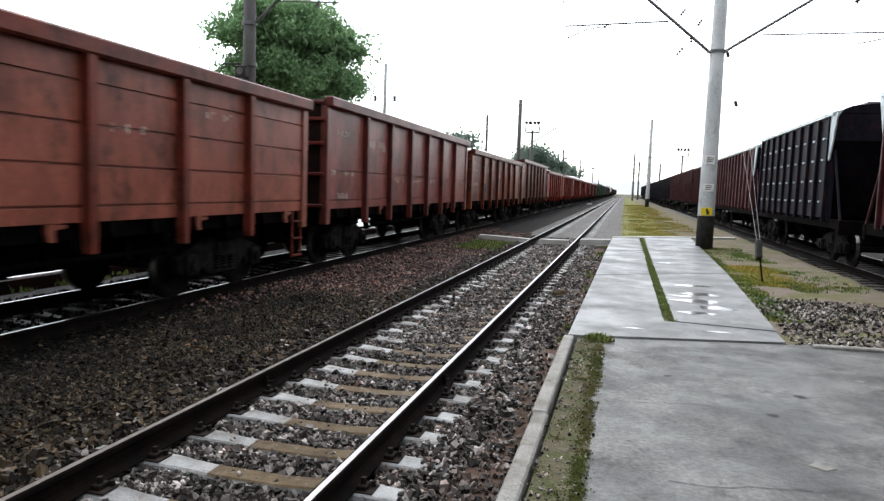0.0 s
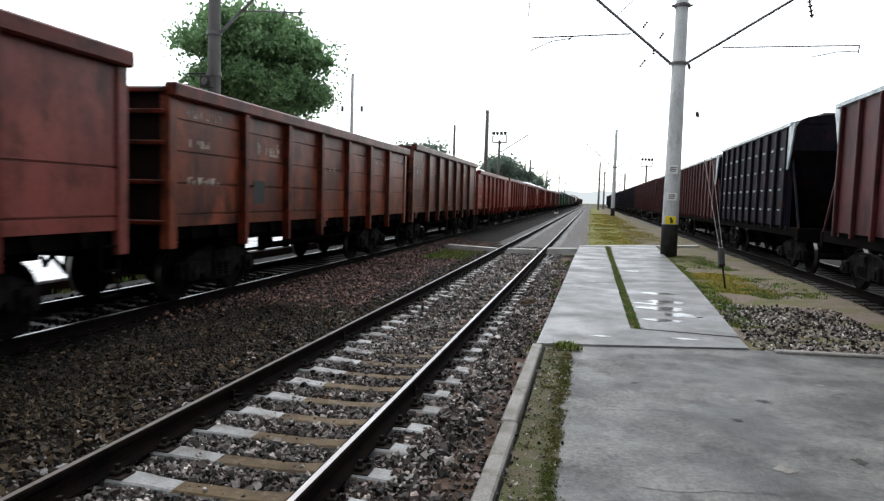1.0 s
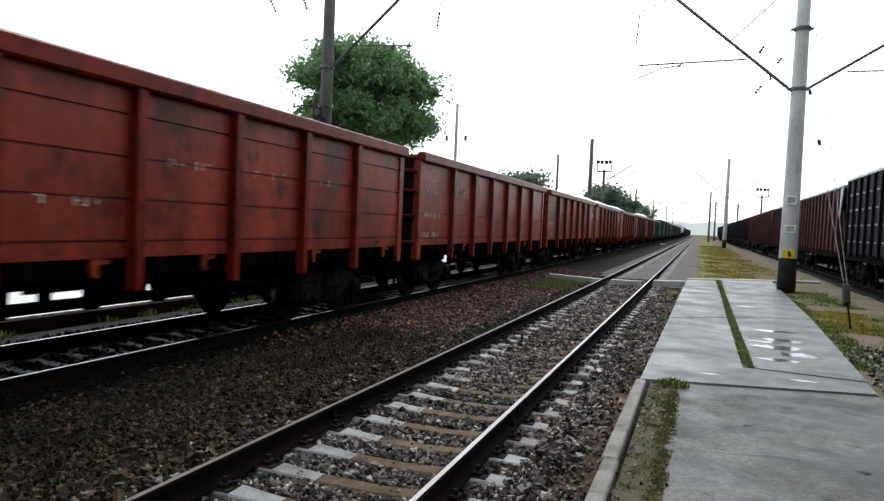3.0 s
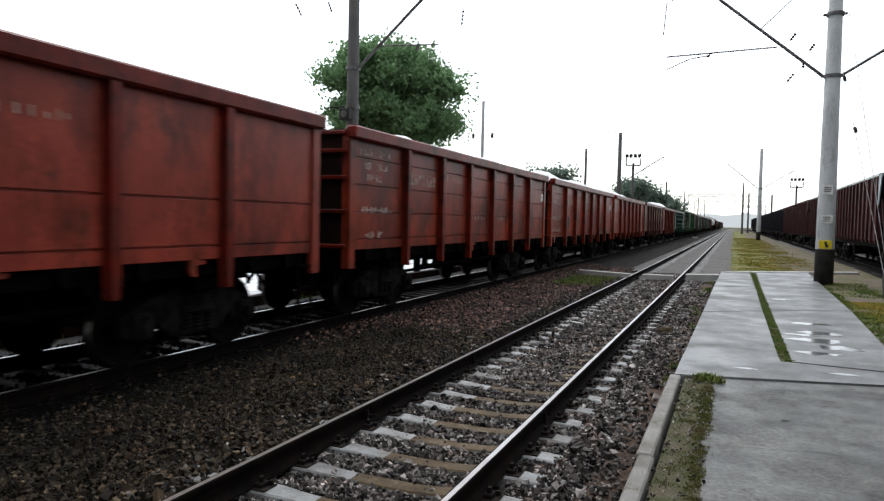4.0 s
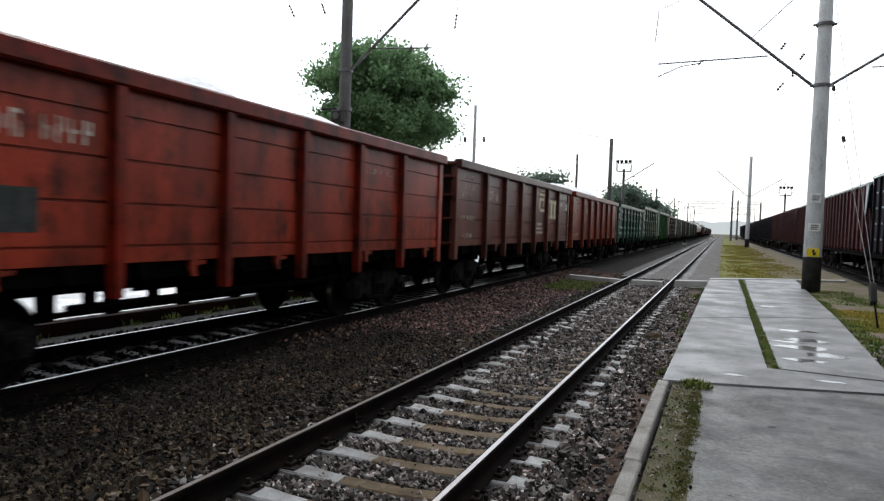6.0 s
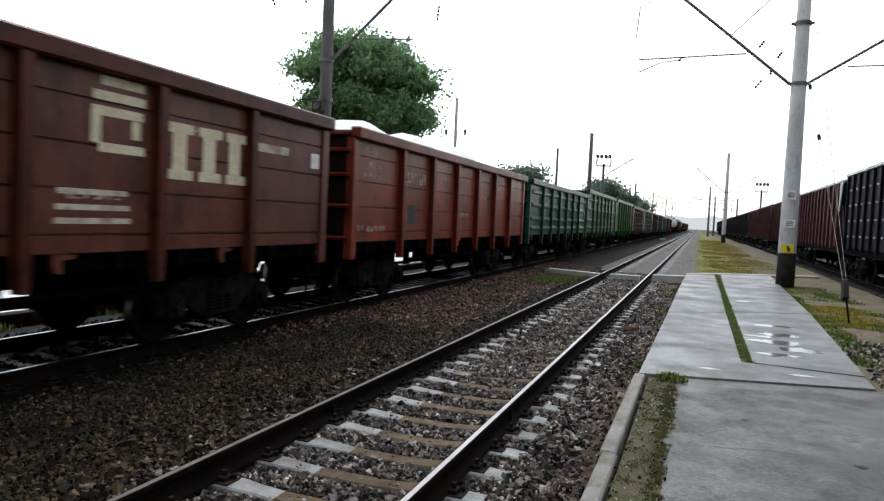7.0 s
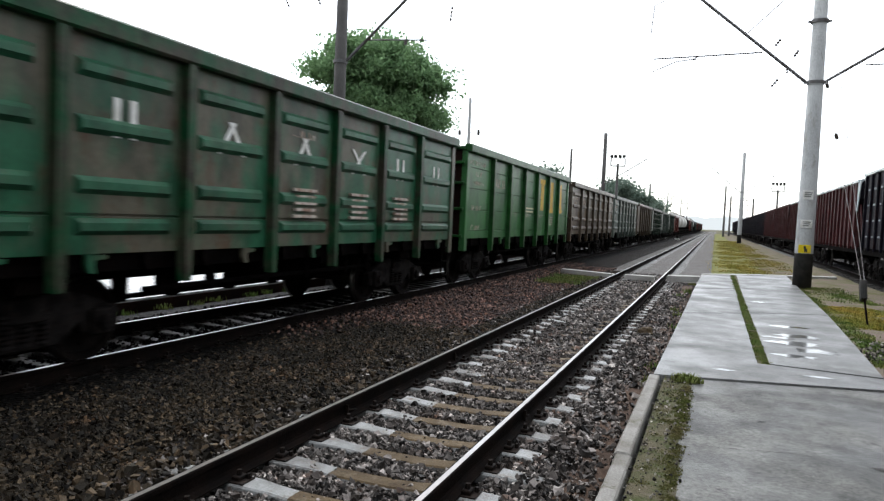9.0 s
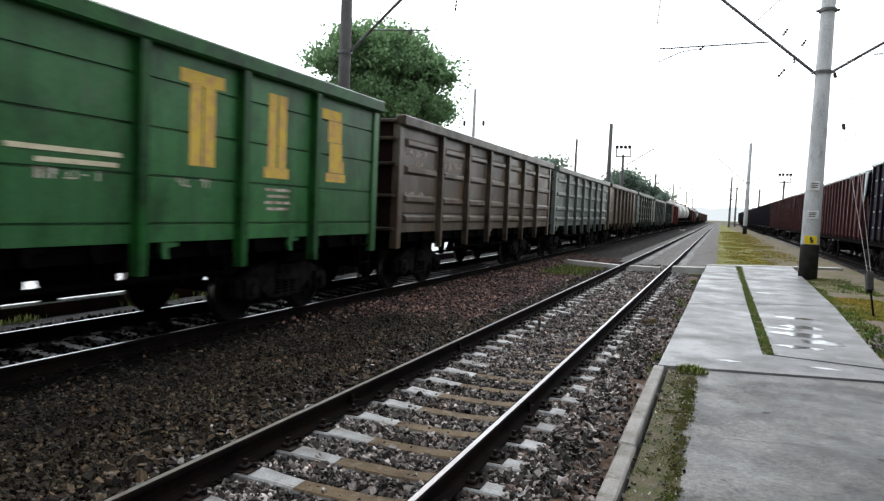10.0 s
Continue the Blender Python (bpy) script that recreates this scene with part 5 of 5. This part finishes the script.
        if k in (6, 7, 9):
            marks(t, 6, FLOOR_Z + high * 0.66, [(0.72, 0, 0.24, 0.24)], M["white_plate"], "pale square plate", 0.01)
    return t


SPEED, PITCH, S0 = 18.18, 13.92, 5.80
BROWN_RUST = (0.085, 0.035, 0.02)
PAINTS = {
    "light_brown": wagon_paint("light_brown_wagon_paint", (0.3, 0.118, 0.078), (0.25, 0.092, 0.062), BROWN_RUST),
    "brown": wagon_paint("brown_wagon_paint", (0.24, 0.088, 0.072), (0.19, 0.064, 0.052), BROWN_RUST),
    "rusty": wagon_paint("rusty_red_wagon_paint", (0.25, 0.082, 0.04), (0.12, 0.044, 0.026), (0.055, 0.026, 0.018), runs=0.55),
    "dark_brown": wagon_paint("dark_brown_wagon_paint", (0.18, 0.076, 0.044), (0.1, 0.045, 0.03), (0.04, 0.022, 0.016), runs=0.55),
    "red": wagon_paint("red_lead_wagon_paint", (0.34, 0.06, 0.028), (0.24, 0.046, 0.023), (0.06, 0.022, 0.014), runs=0.5),
    "brick": wagon_paint("brick_red_wagon_paint", (0.32, 0.07, 0.042), (0.24, 0.052, 0.032), BROWN_RUST),
    "dark_red": wagon_paint("dark_red_wagon_paint", (0.34, 0.06, 0.024), (0.2, 0.038, 0.018), (0.05, 0.018, 0.012), runs=0.55),
    "pink_brown": wagon_paint("pinkish_brown_wagon_paint", (0.16, 0.068, 0.048), (0.12, 0.05, 0.037), BROWN_RUST),
    "orange_red": wagon_paint("orange_red_wagon_paint", (0.27, 0.066, 0.03), (0.19, 0.046, 0.023), (0.11, 0.055, 0.028)),
    "sea_green": wagon_paint("sea_green_wagon_paint", (0.028, 0.1, 0.074), (0.022, 0.07, 0.053), (0.07, 0.098, 0.08)),
    "worn_green": wagon_paint("worn_green_wagon_paint", (0.035, 0.13, 0.08), (0.125, 0.12, 0.095), (0.11, 0.075, 0.05)),
    "bright_green": wagon_paint("bright_green_wagon_paint", (0.065, 0.18, 0.075), (0.052, 0.145, 0.063), (0.085, 0.15, 0.09)),
    "grey_brown": wagon_paint("grey_brown_wagon_paint", (0.15, 0.135, 0.115), (0.085, 0.066, 0.048), (0.2, 0.13, 0.055)),
    "green_rib": wagon_paint("green_rib_paint", (0.04, 0.13, 0.085), (0.045, 0.115, 0.075), (0.09, 0.1, 0.075)),
    "pale_green": wagon_paint("pale_green_wagon_paint", (0.2, 0.225, 0.21), (0.15, 0.175, 0.16), (0.14, 0.1, 0.07)),
    "dull_green": wagon_paint("dull_green_wagon_paint", (0.09, 0.115, 0.1), (0.07, 0.085, 0.075), (0.1, 0.06, 0.04)),
}
WORDS = {"light_brown": "faded light brown", "brown": "dull brown", "rusty": "rust-mottled brown", "dark_brown": "dark dirty brown", "red": "red-lead painted", "brick": "brick red",
         "dark_red": "stained dark red", "pink_brown": "reddish brown", "orange_red": "deep red", "sea_green": "sea-green", "worn_green": "worn green",
         "bright_green": "bright green", "grey_brown": "rusty grey-brown", "pale_green": "pale grey-green", "dull_green": "dull green"}
# paint, top height, side style, height of the heaped load
TRAIN = {-1: ("brown", 3.3, "lines", 0), 0: ("light_brown", 3.3, "lines", 0), 1: ("brown", 3.5, "plain", 0), 2: ("rusty", 3.28, "lines", 0.48), 3: ("dark_brown", 3.54, "plain", 0),
         4: ("red", 3.28, "lines", 0.55), 5: ("brick", 3.3, "plain", 0), 6: ("dark_red", 3.29, "lines", 0.52), 7: ("dark_red", 3.28, "lines", 0.62), 8: ("red", 3.27, "lines", 0.6),
         9: ("pink_brown", 3.3, "lines", 0.35), 10: ("orange_red", 3.3, "lines", 0.65), 11: ("sea_green", 3.3, "stamped", 0), 12: ("worn_green", 3.62, "stamped", 0),
         13: ("bright_green", 3.62, "lines", 0), 14: ("grey_brown", 3.52, "stamped", 0), 15: ("pale_green", 3.5, "stamped", 0), 16: ("grey_brown", 3.5, "lines", 0),
         17: ("dull_green", 3.5, "stamped", 0), 18: ("pale_green", 3.4, "lines", 0.3), 19: ("dull_green", 3.5, "lines", 0), 20: ("brown", 3.4, "lines", 0)}
SPIN, MOVING = [], []


def tank_wagon(at, pale, label):
    t = thing("tank_wagon", at, label, "freight wagon", "wagons of the moving train")
    bm = bmesh.new()
    lathe(bm, [(-5.6, 0.4), (-5.45, 1.1), (-5.1, 1.45), (5.1, 1.45), (5.45, 1.1), (5.6, 0.4)], "y", 28)
    for v in bm.verts:
        v.co.z += 2.7
    part("barrel", bm, M["tank"] if pale else M["under"], t, smooth=True)
    bm = bmesh.new()
    lathe(bm, [(4.05, 0.45), (4.4, 0.45), (4.45, 0.3)], "z", 16)
    part("dome", bm, M["tank"] if pale else M["under"], t)
    shared("underframe", kept(("underframe",), under_build, [M["under"]]), t)
    bm = bmesh.new()
    for y in (-3.5, 3.5):
        box(bm, -1.3, y - 0.2, 1.2, 1.3, y + 0.2, 1.75, 0.02)
    part("saddle", bm, M["under"], t)
    ends(t, 6.3)
    running_gear(t, 4.33, None)
    return t


far_paints = ["dull_green", "brown", "pale_green", "grey_brown", "red", "dull_green", "brick", "brown"]
for k in range(-1, 38):
    at = pose(RAIL_TRAIN, S0 + PITCH * k, 0)
    if k in (21, 22, 23, 24, 27, 28):
        w = tank_wagon(at, k % 2 == 1 or k == 22, "pale tank wagon with a rounded barrel" if (k % 2 == 1 or k == 22) else "black sooty tank wagon with a rounded barrel")
    else:
        name, top, style, heap = TRAIN.get(k, (far_paints[k % 8], 3.45, "lines", 0))
        label = WORDS[name] + " steel gondola wagon, " + ("ribbed, heaped with white load" if heap else ("with pressed side ribs" if style == "stamped" else "with upright side posts"))
        w = gondola(k, at, PAINTS[name], top, style, label, heap, SPIN if k <= 15 else None, dense=k <= 16)
        if k == 9:
            for dy in (-0.5, 0.04, 0.56):
                marks(w, 5, 2.45, [(dy, 0.0, 0.24, 0.68), (dy + 0.03, 0.28, 0.42, 0.12), (dy + 0.03, -0.28, 0.42, 0.12)], M["cream"], "cream painted company mark")
            for dy, dz, ww in ((0.36, 0.36, 0.6), (0.32, 0.2, 0.72), (0.3, 0.04, 0.7), (0.36, -0.34, 0.64)):
                marks(w, 4, 2.72, [(dy, dz, ww, 0.1)], M["cream"], "cream stripe of a company emblem")
            marks(w, 4, 2.72, [(0.0, -0.13, 0.12, 0.34), (0.55, -0.12, 0.12, 0.2)], M["cream"], "cream stripe of a company emblem")
            marks(w, 4, 1.9, [(0, 0.0, 0.9, 0.06), (0, -0.16, 0.95, 0.06), (0, -0.3, 1.0, 0.06)], M["marking"], "rows of faded writing bars")
            marks(w, 6, 2.66, [(-0.5, 0.02, 0.9, 0.12)], M["marking"], "faded writing bar")
        if k == 12:
            for bay, strokes in enumerate((((-0.16, 0.0), (0.16, 0.0)), ((-0.14, 0.0), (0.08, 0.0)), ((-0.1, 0.28), (0.1, -0.28)), ((-0.1, 0.28), (0.1, -0.28)),
                                          ((0.0, 0.45), (0.0, -0.45)), ((-0.13, 0.0), (0.13, 0.0)), ((-0.13, 0.0), (0.13, 0.0)))):
                slanted(w, bay, 2.7, strokes, 0.085, 0.42, M["white_plate"], "white strokes of a company mark")
            for bay in (3, 4, 5):
                marks(w, bay, 2.12, [(0.0, -0.1 * i, 0.62 - 0.08 * (i % 2), 0.045) for i in range(5)], M["marking"], "rows of white writing bars", 0.06)
        if k == 13:
            marks(w, 3, 2.15, [(0.0, 0.06, 1.3, 0.05), (0.12, -0.05, 0.95, 0.05)], M["cream"], "cream painted stripes", 0.01)
            marks(w, 5, 1.95, [(0.0, -0.09 * i, 0.6 - 0.1 * (i % 2), 0.04) for i in range(4)], M["marking"], "rows of faded writing bars")
            marks(w, 4, 2.75, [(0.03, -0.08, 0.21, 0.98), (0.27, -0.08, 0.21, 0.98), (0.15, 0.48, 0.78, 0.16)], M["marking_yellow"], "large yellow painted company mark")
            marks(w, 5, 2.75, [(-0.17, 0.03, 0.2, 1.03), (0.07, 0.03, 0.2, 1.03), (-0.05, -0.56, 0.6, 0.15)], M["marking_yellow"], "large yellow painted company mark")
            marks(w, 6, 2.75, [(-0.5, 0.46, 0.62, 0.16), (-0.38, 0.2, 0.42, 0.34), (-0.34, -0.12, 0.4, 0.28), (-0.3, -0.36, 0.46, 0.2), (-0.32, -0.54, 0.62, 0.14)], M["marking_yellow"], "large yellow painted company mark")
    MOVING.append((w, S0 + PITCH * k))


# ---------------------------------------------------------------- standing wagons on the siding
HOPPER_DARK = wagon_paint("dark_hopper_paint", (0.014, 0.013, 0.018), (0.009, 0.009, 0.012), (0.035, 0.017, 0.016), rough=0.55, gloss=0.05)
HOPPER_BROWN = wagon_paint("red_brown_hopper_paint", (0.075, 0.024, 0.026), (0.05, 0.02, 0.022), (0.04, 0.022, 0.02), rough=0.5, gloss=0.12)
PALE_EDGE = wagon_paint("pale_worn_hopper_edge", (0.6, 0.66, 0.68), (0.45, 0.5, 0.52), (0.3, 0.29, 0.27))


def hopper(y, half, paint, label, studs, top=4.2, pale=True):
    t = thing("hopper_wagon", pose(RAIL_RIGHT, y, 0), label, "freight wagon", "standing wagons")
    for side in (0, 180):
        turn = pose(0, 0, 0, 0, 0, side)
        bm = bmesh.new()
        box(bm, 1.45, -half, 1.3, 1.5, half, top)
        part("side_wall", bm, paint, t, at=turn)
        n = int(round(2 * half / 1.06))
        for i in range(n + 1):
            yy = -half + 0.08 + (2 * half - 0.16) * i / n
            painted("rib", kept(("rib", top), lambda b_: box(b_, 0, -0.05, 1.2, 0.09, 0.05, top - 0.08, 0.015), [M["load"]]), t, turn @ pose(1.5, yy, 0), paint)
        if studs:
            # four small pale bars, one above another, in each gap between ribs
            bm = bmesh.new()
            for i in range(n):
                yy = -half + 0.08 + (2 * half - 0.16) * (i + 0.5) / n
                for z in (1.75, 2.35, 2.95, 3.55):
                    box(bm, 1.5, yy - 0.09, z - 0.03, 1.55, yy + 0.09, z + 0.03, 0.01)
            part("step_bars", bm, PALE_EDGE, t, "rows of small pale bars between the ribs", at=turn)
        bm = bmesh.new()
        prism(bm, [(1.44, top - 0.08), (1.58, top - 0.06), (1.58, top + 0.03), (1.3, top + 0.1)], -half - 0.3, half + 0.3)
        part("eave", bm, PALE_EDGE if pale else paint, t, at=turn)
        # sloped end with corner gussets
        bm = bmesh.new()
        v = [bm.verts.new(p) for p in ((-1.48, half + 0.25, top), (1.48, half + 0.25, top), (1.48, half + 0.25, top - 0.75), (-1.48, half + 0.25, top - 0.75), (-1.48, half - 1.5, 1.3), (1.48, half - 1.5, 1.3))]
        bm.faces.new((v[0], v[1], v[2], v[3]))
        bm.faces.new((v[3], v[2], v[5], v[4]))
        bm.normal_update()
        bmesh.ops.solidify(bm, geom=bm.faces[:], thickness=0.05)
        part("end_slope", bm, HOPPER_DARK, t, at=turn)
        for s in (-1, 1):
            bm = bmesh.new()
            w = [bm.verts.new((s * 1.5, a, b)) for a, b in ((half - 0.05, top), (half + 0.62, top), (half + 0.1, top - 1.25), (half - 0.05, top - 1.3))]
            bm.faces.new(w)
            bm.normal_update()
            bmesh.ops.solidify(bm, geom=bm.faces[:], thickness=0.04)
            part("corner_gusset", bm, PALE_EDGE if pale else paint, t, "pale triangular corner plate" if pale else "", at=turn)
            bm = bmesh.new()
            box(bm, s * 1.4 - 0.05, half - 0.1, 1.2, s * 1.4 + 0.05, half + 0.02, top - 0.2, 0.01)
            rod(bm, (s * 1.4, half + 1.1, 1.25), (s * 1.4, half + 0.1, top - 1.0), 0.035, seg=6)
            part("corner_post", bm, paint, t, at=turn)
        bm = bmesh.new()
        for x in (-0.6, -0.2):
            rod(bm, (x, half + 0.75, 1.25), (x, half + 0.36, top - 0.1), 0.018, seg=6)
        for i in range(8):
            rod(bm, (-0.6, half + 0.73 - 0.045 * i, 1.5 + 0.33 * i), (-0.2, half + 0.73 - 0.045 * i, 1.5 + 0.33 * i), 0.014, seg=6)
        part("ladder", bm, M["under"], t, at=turn)
        shared("coupler", kept(("coupler",), coupler_build, [M["under"]]), t, turn @ pose(0, max(half + 1.1, 6.1), 0))
    bm = bmesh.new()
    prism(bm, [(-1.5, top + 0.02), (-1.1, top + 0.2), (0, top + 0.32), (1.1, top + 0.2), (1.5, top + 0.02), (1.5, top - 0.02), (-1.5, top - 0.02)], -half - 0.25, half + 0.25)
    part("roof", bm, HOPPER_DARK, t)
    bm = bmesh.new()
    box(bm, -0.5, -half + 0.6, top + 0.34, 0.5, half - 0.6, top + 0.42, 0.02)
    for yy in (-half * 0.6, -half * 0.2, half * 0.2, half * 0.6):
        rod(bm, (0, yy, top + 0.3), (0, yy, top + 0.5), 0.34, seg=14)
    part("roof_walkway", bm, M["galv"], t)
    bm = bmesh.new()
    L_ = max(half + 1.1, 6.1)
    box(bm, -0.3, -L_, 0.8, 0.3, L_, 1.2, 0.02)
    for s in (-1, 1):
        box(bm, s * 1.35 - 0.08, -L_, 1.02, s * 1.35 + 0.08, L_, 1.28, 0.01)
        box(bm, -1.45, s * L_ - 0.1, 0.9, 1.45, s * L_ + 0.1, 1.28, 0.02)
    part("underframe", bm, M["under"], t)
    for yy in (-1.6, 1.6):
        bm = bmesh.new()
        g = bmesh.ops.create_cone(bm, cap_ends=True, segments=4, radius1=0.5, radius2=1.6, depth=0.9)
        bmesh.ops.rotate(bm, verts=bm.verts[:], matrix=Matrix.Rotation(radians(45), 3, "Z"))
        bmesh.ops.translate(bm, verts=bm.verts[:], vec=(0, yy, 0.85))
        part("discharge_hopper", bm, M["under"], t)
    running_gear(t, L_ - 1.75, None)
    return t


hopper(-1.6, 5.0, HOPPER_DARK, "dark standing hopper wagon with pale corner plates", True)
hopper(12.45, 5.0, HOPPER_BROWN, "rusty dark hopper wagon standing on the siding", False)
hopper(26.75, 5.0, HOPPER_DARK, "dark ribbed hopper wagon with pale studs and corner plates", True)
hopper(39.9, 6.4, HOPPER_BROWN, "red-brown covered wagon standing on the siding", False, 4.05)
for i in range(14):
    hopper(54.9 + i * 14.9, 6.4, HOPPER_BROWN if i < 3 else HOPPER_DARK, "red-brown covered wagon in the standing train" if i < 3 else "dark covered wagon in the standing train", False, 4.0, pale=i < 1)

# ---------------------------------------------------------------- grass


def tufts(n, x0, x1, y0, y1, z, per, spread, seed):
    r = np.random.default_rng(seed)
    c = np.stack([r.uniform(x0, x1, n), r.uniform(y0, y1, n), np.full(n, z)], 1)
    p = np.repeat(c, per, 0)
    p[:, :2] += r.normal(size=(len(p), 2)) * spread
    return p


blades("grass_tuft", M["grass"], tufts(3, -0.3, -0.12, 8.2, 8.32, 0.08, 130, 0.04, 1), 0.07, 31, "thick green grass tuft at the slab's corner", lean=0.8)
blades("moss_grass", M["moss_blade"], np.concatenate([tufts(240, -0.22, -0.14, 2.5, 8.2, 0.08, 40, 0.022, 2), tufts(70, -0.42, -0.2, 2.5, 8.2, 0.08, 40, 0.035, 12)]), 0.009, 32, "short moss and grass along the asphalt edge", 0.006)
blades("joint_grass", M["joint_grass"], tufts(380, 0.65, 0.74, 9.9, 28, 0.08, 45, 0.025, 3), 0.022, 33, "grass growing in the joint between slabs")
blades("verge_grass", M["grass"], np.concatenate([tufts(220, 2.2, 2.6, 11, 24, -0.02, 60, 0.08, 4), tufts(80, 2.5, 4.0, 21, 26, -0.02, 60, 0.14, 5), tufts(40, 3.6, 4.9, 15, 19, -0.02, 50, 0.1, 25), tufts(10, 3.3, 3.7, 14.8, 16, 0.0, 90, 0.08, 15)]), 0.06, 34, "green grass tufts on the verge")
blades("dry_grass", M["dry_grass"], np.concatenate([tufts(300, 2.55, 3.7, 15.5, 19.5, -0.02, 60, 0.12, 6), tufts(600, 0.4, 3.3, 31, 110, 0.0, 50, 0.35, 7)]), 0.05, 35, "yellowing grass on the verge", 0.016)
blades("trackside_grass", M["grass"], np.concatenate([tufts(60, -5.3, -3.9, 22, 25.5, -0.2, 50, 0.12, 8), tufts(9, -0.85, -0.62, 9, 26, -0.2, 30, 0.06, 9), tufts(16, -10.6, -10.3, 4, 16, -0.36, 30, 0.1, 10)]), 0.11, 36, "thin grass growing beside the track")


# ---------------------------------------------------------------- the train runs
def motions():
    for w, s in MOVING:
        walk(w, [(t, pose(RAIL_TRAIN, s - SPEED * t, 0)) for t in (0.0, 2.5, 5.0, 7.5, 10.0)])
    step = math.degrees(SPEED / 0.4785) / FPS
    for ws, y in SPIN:
        walk(ws, [(i / FPS, pose(0, y, 0.4785, (i * step) % 360)) for i in range(301)])


motions()
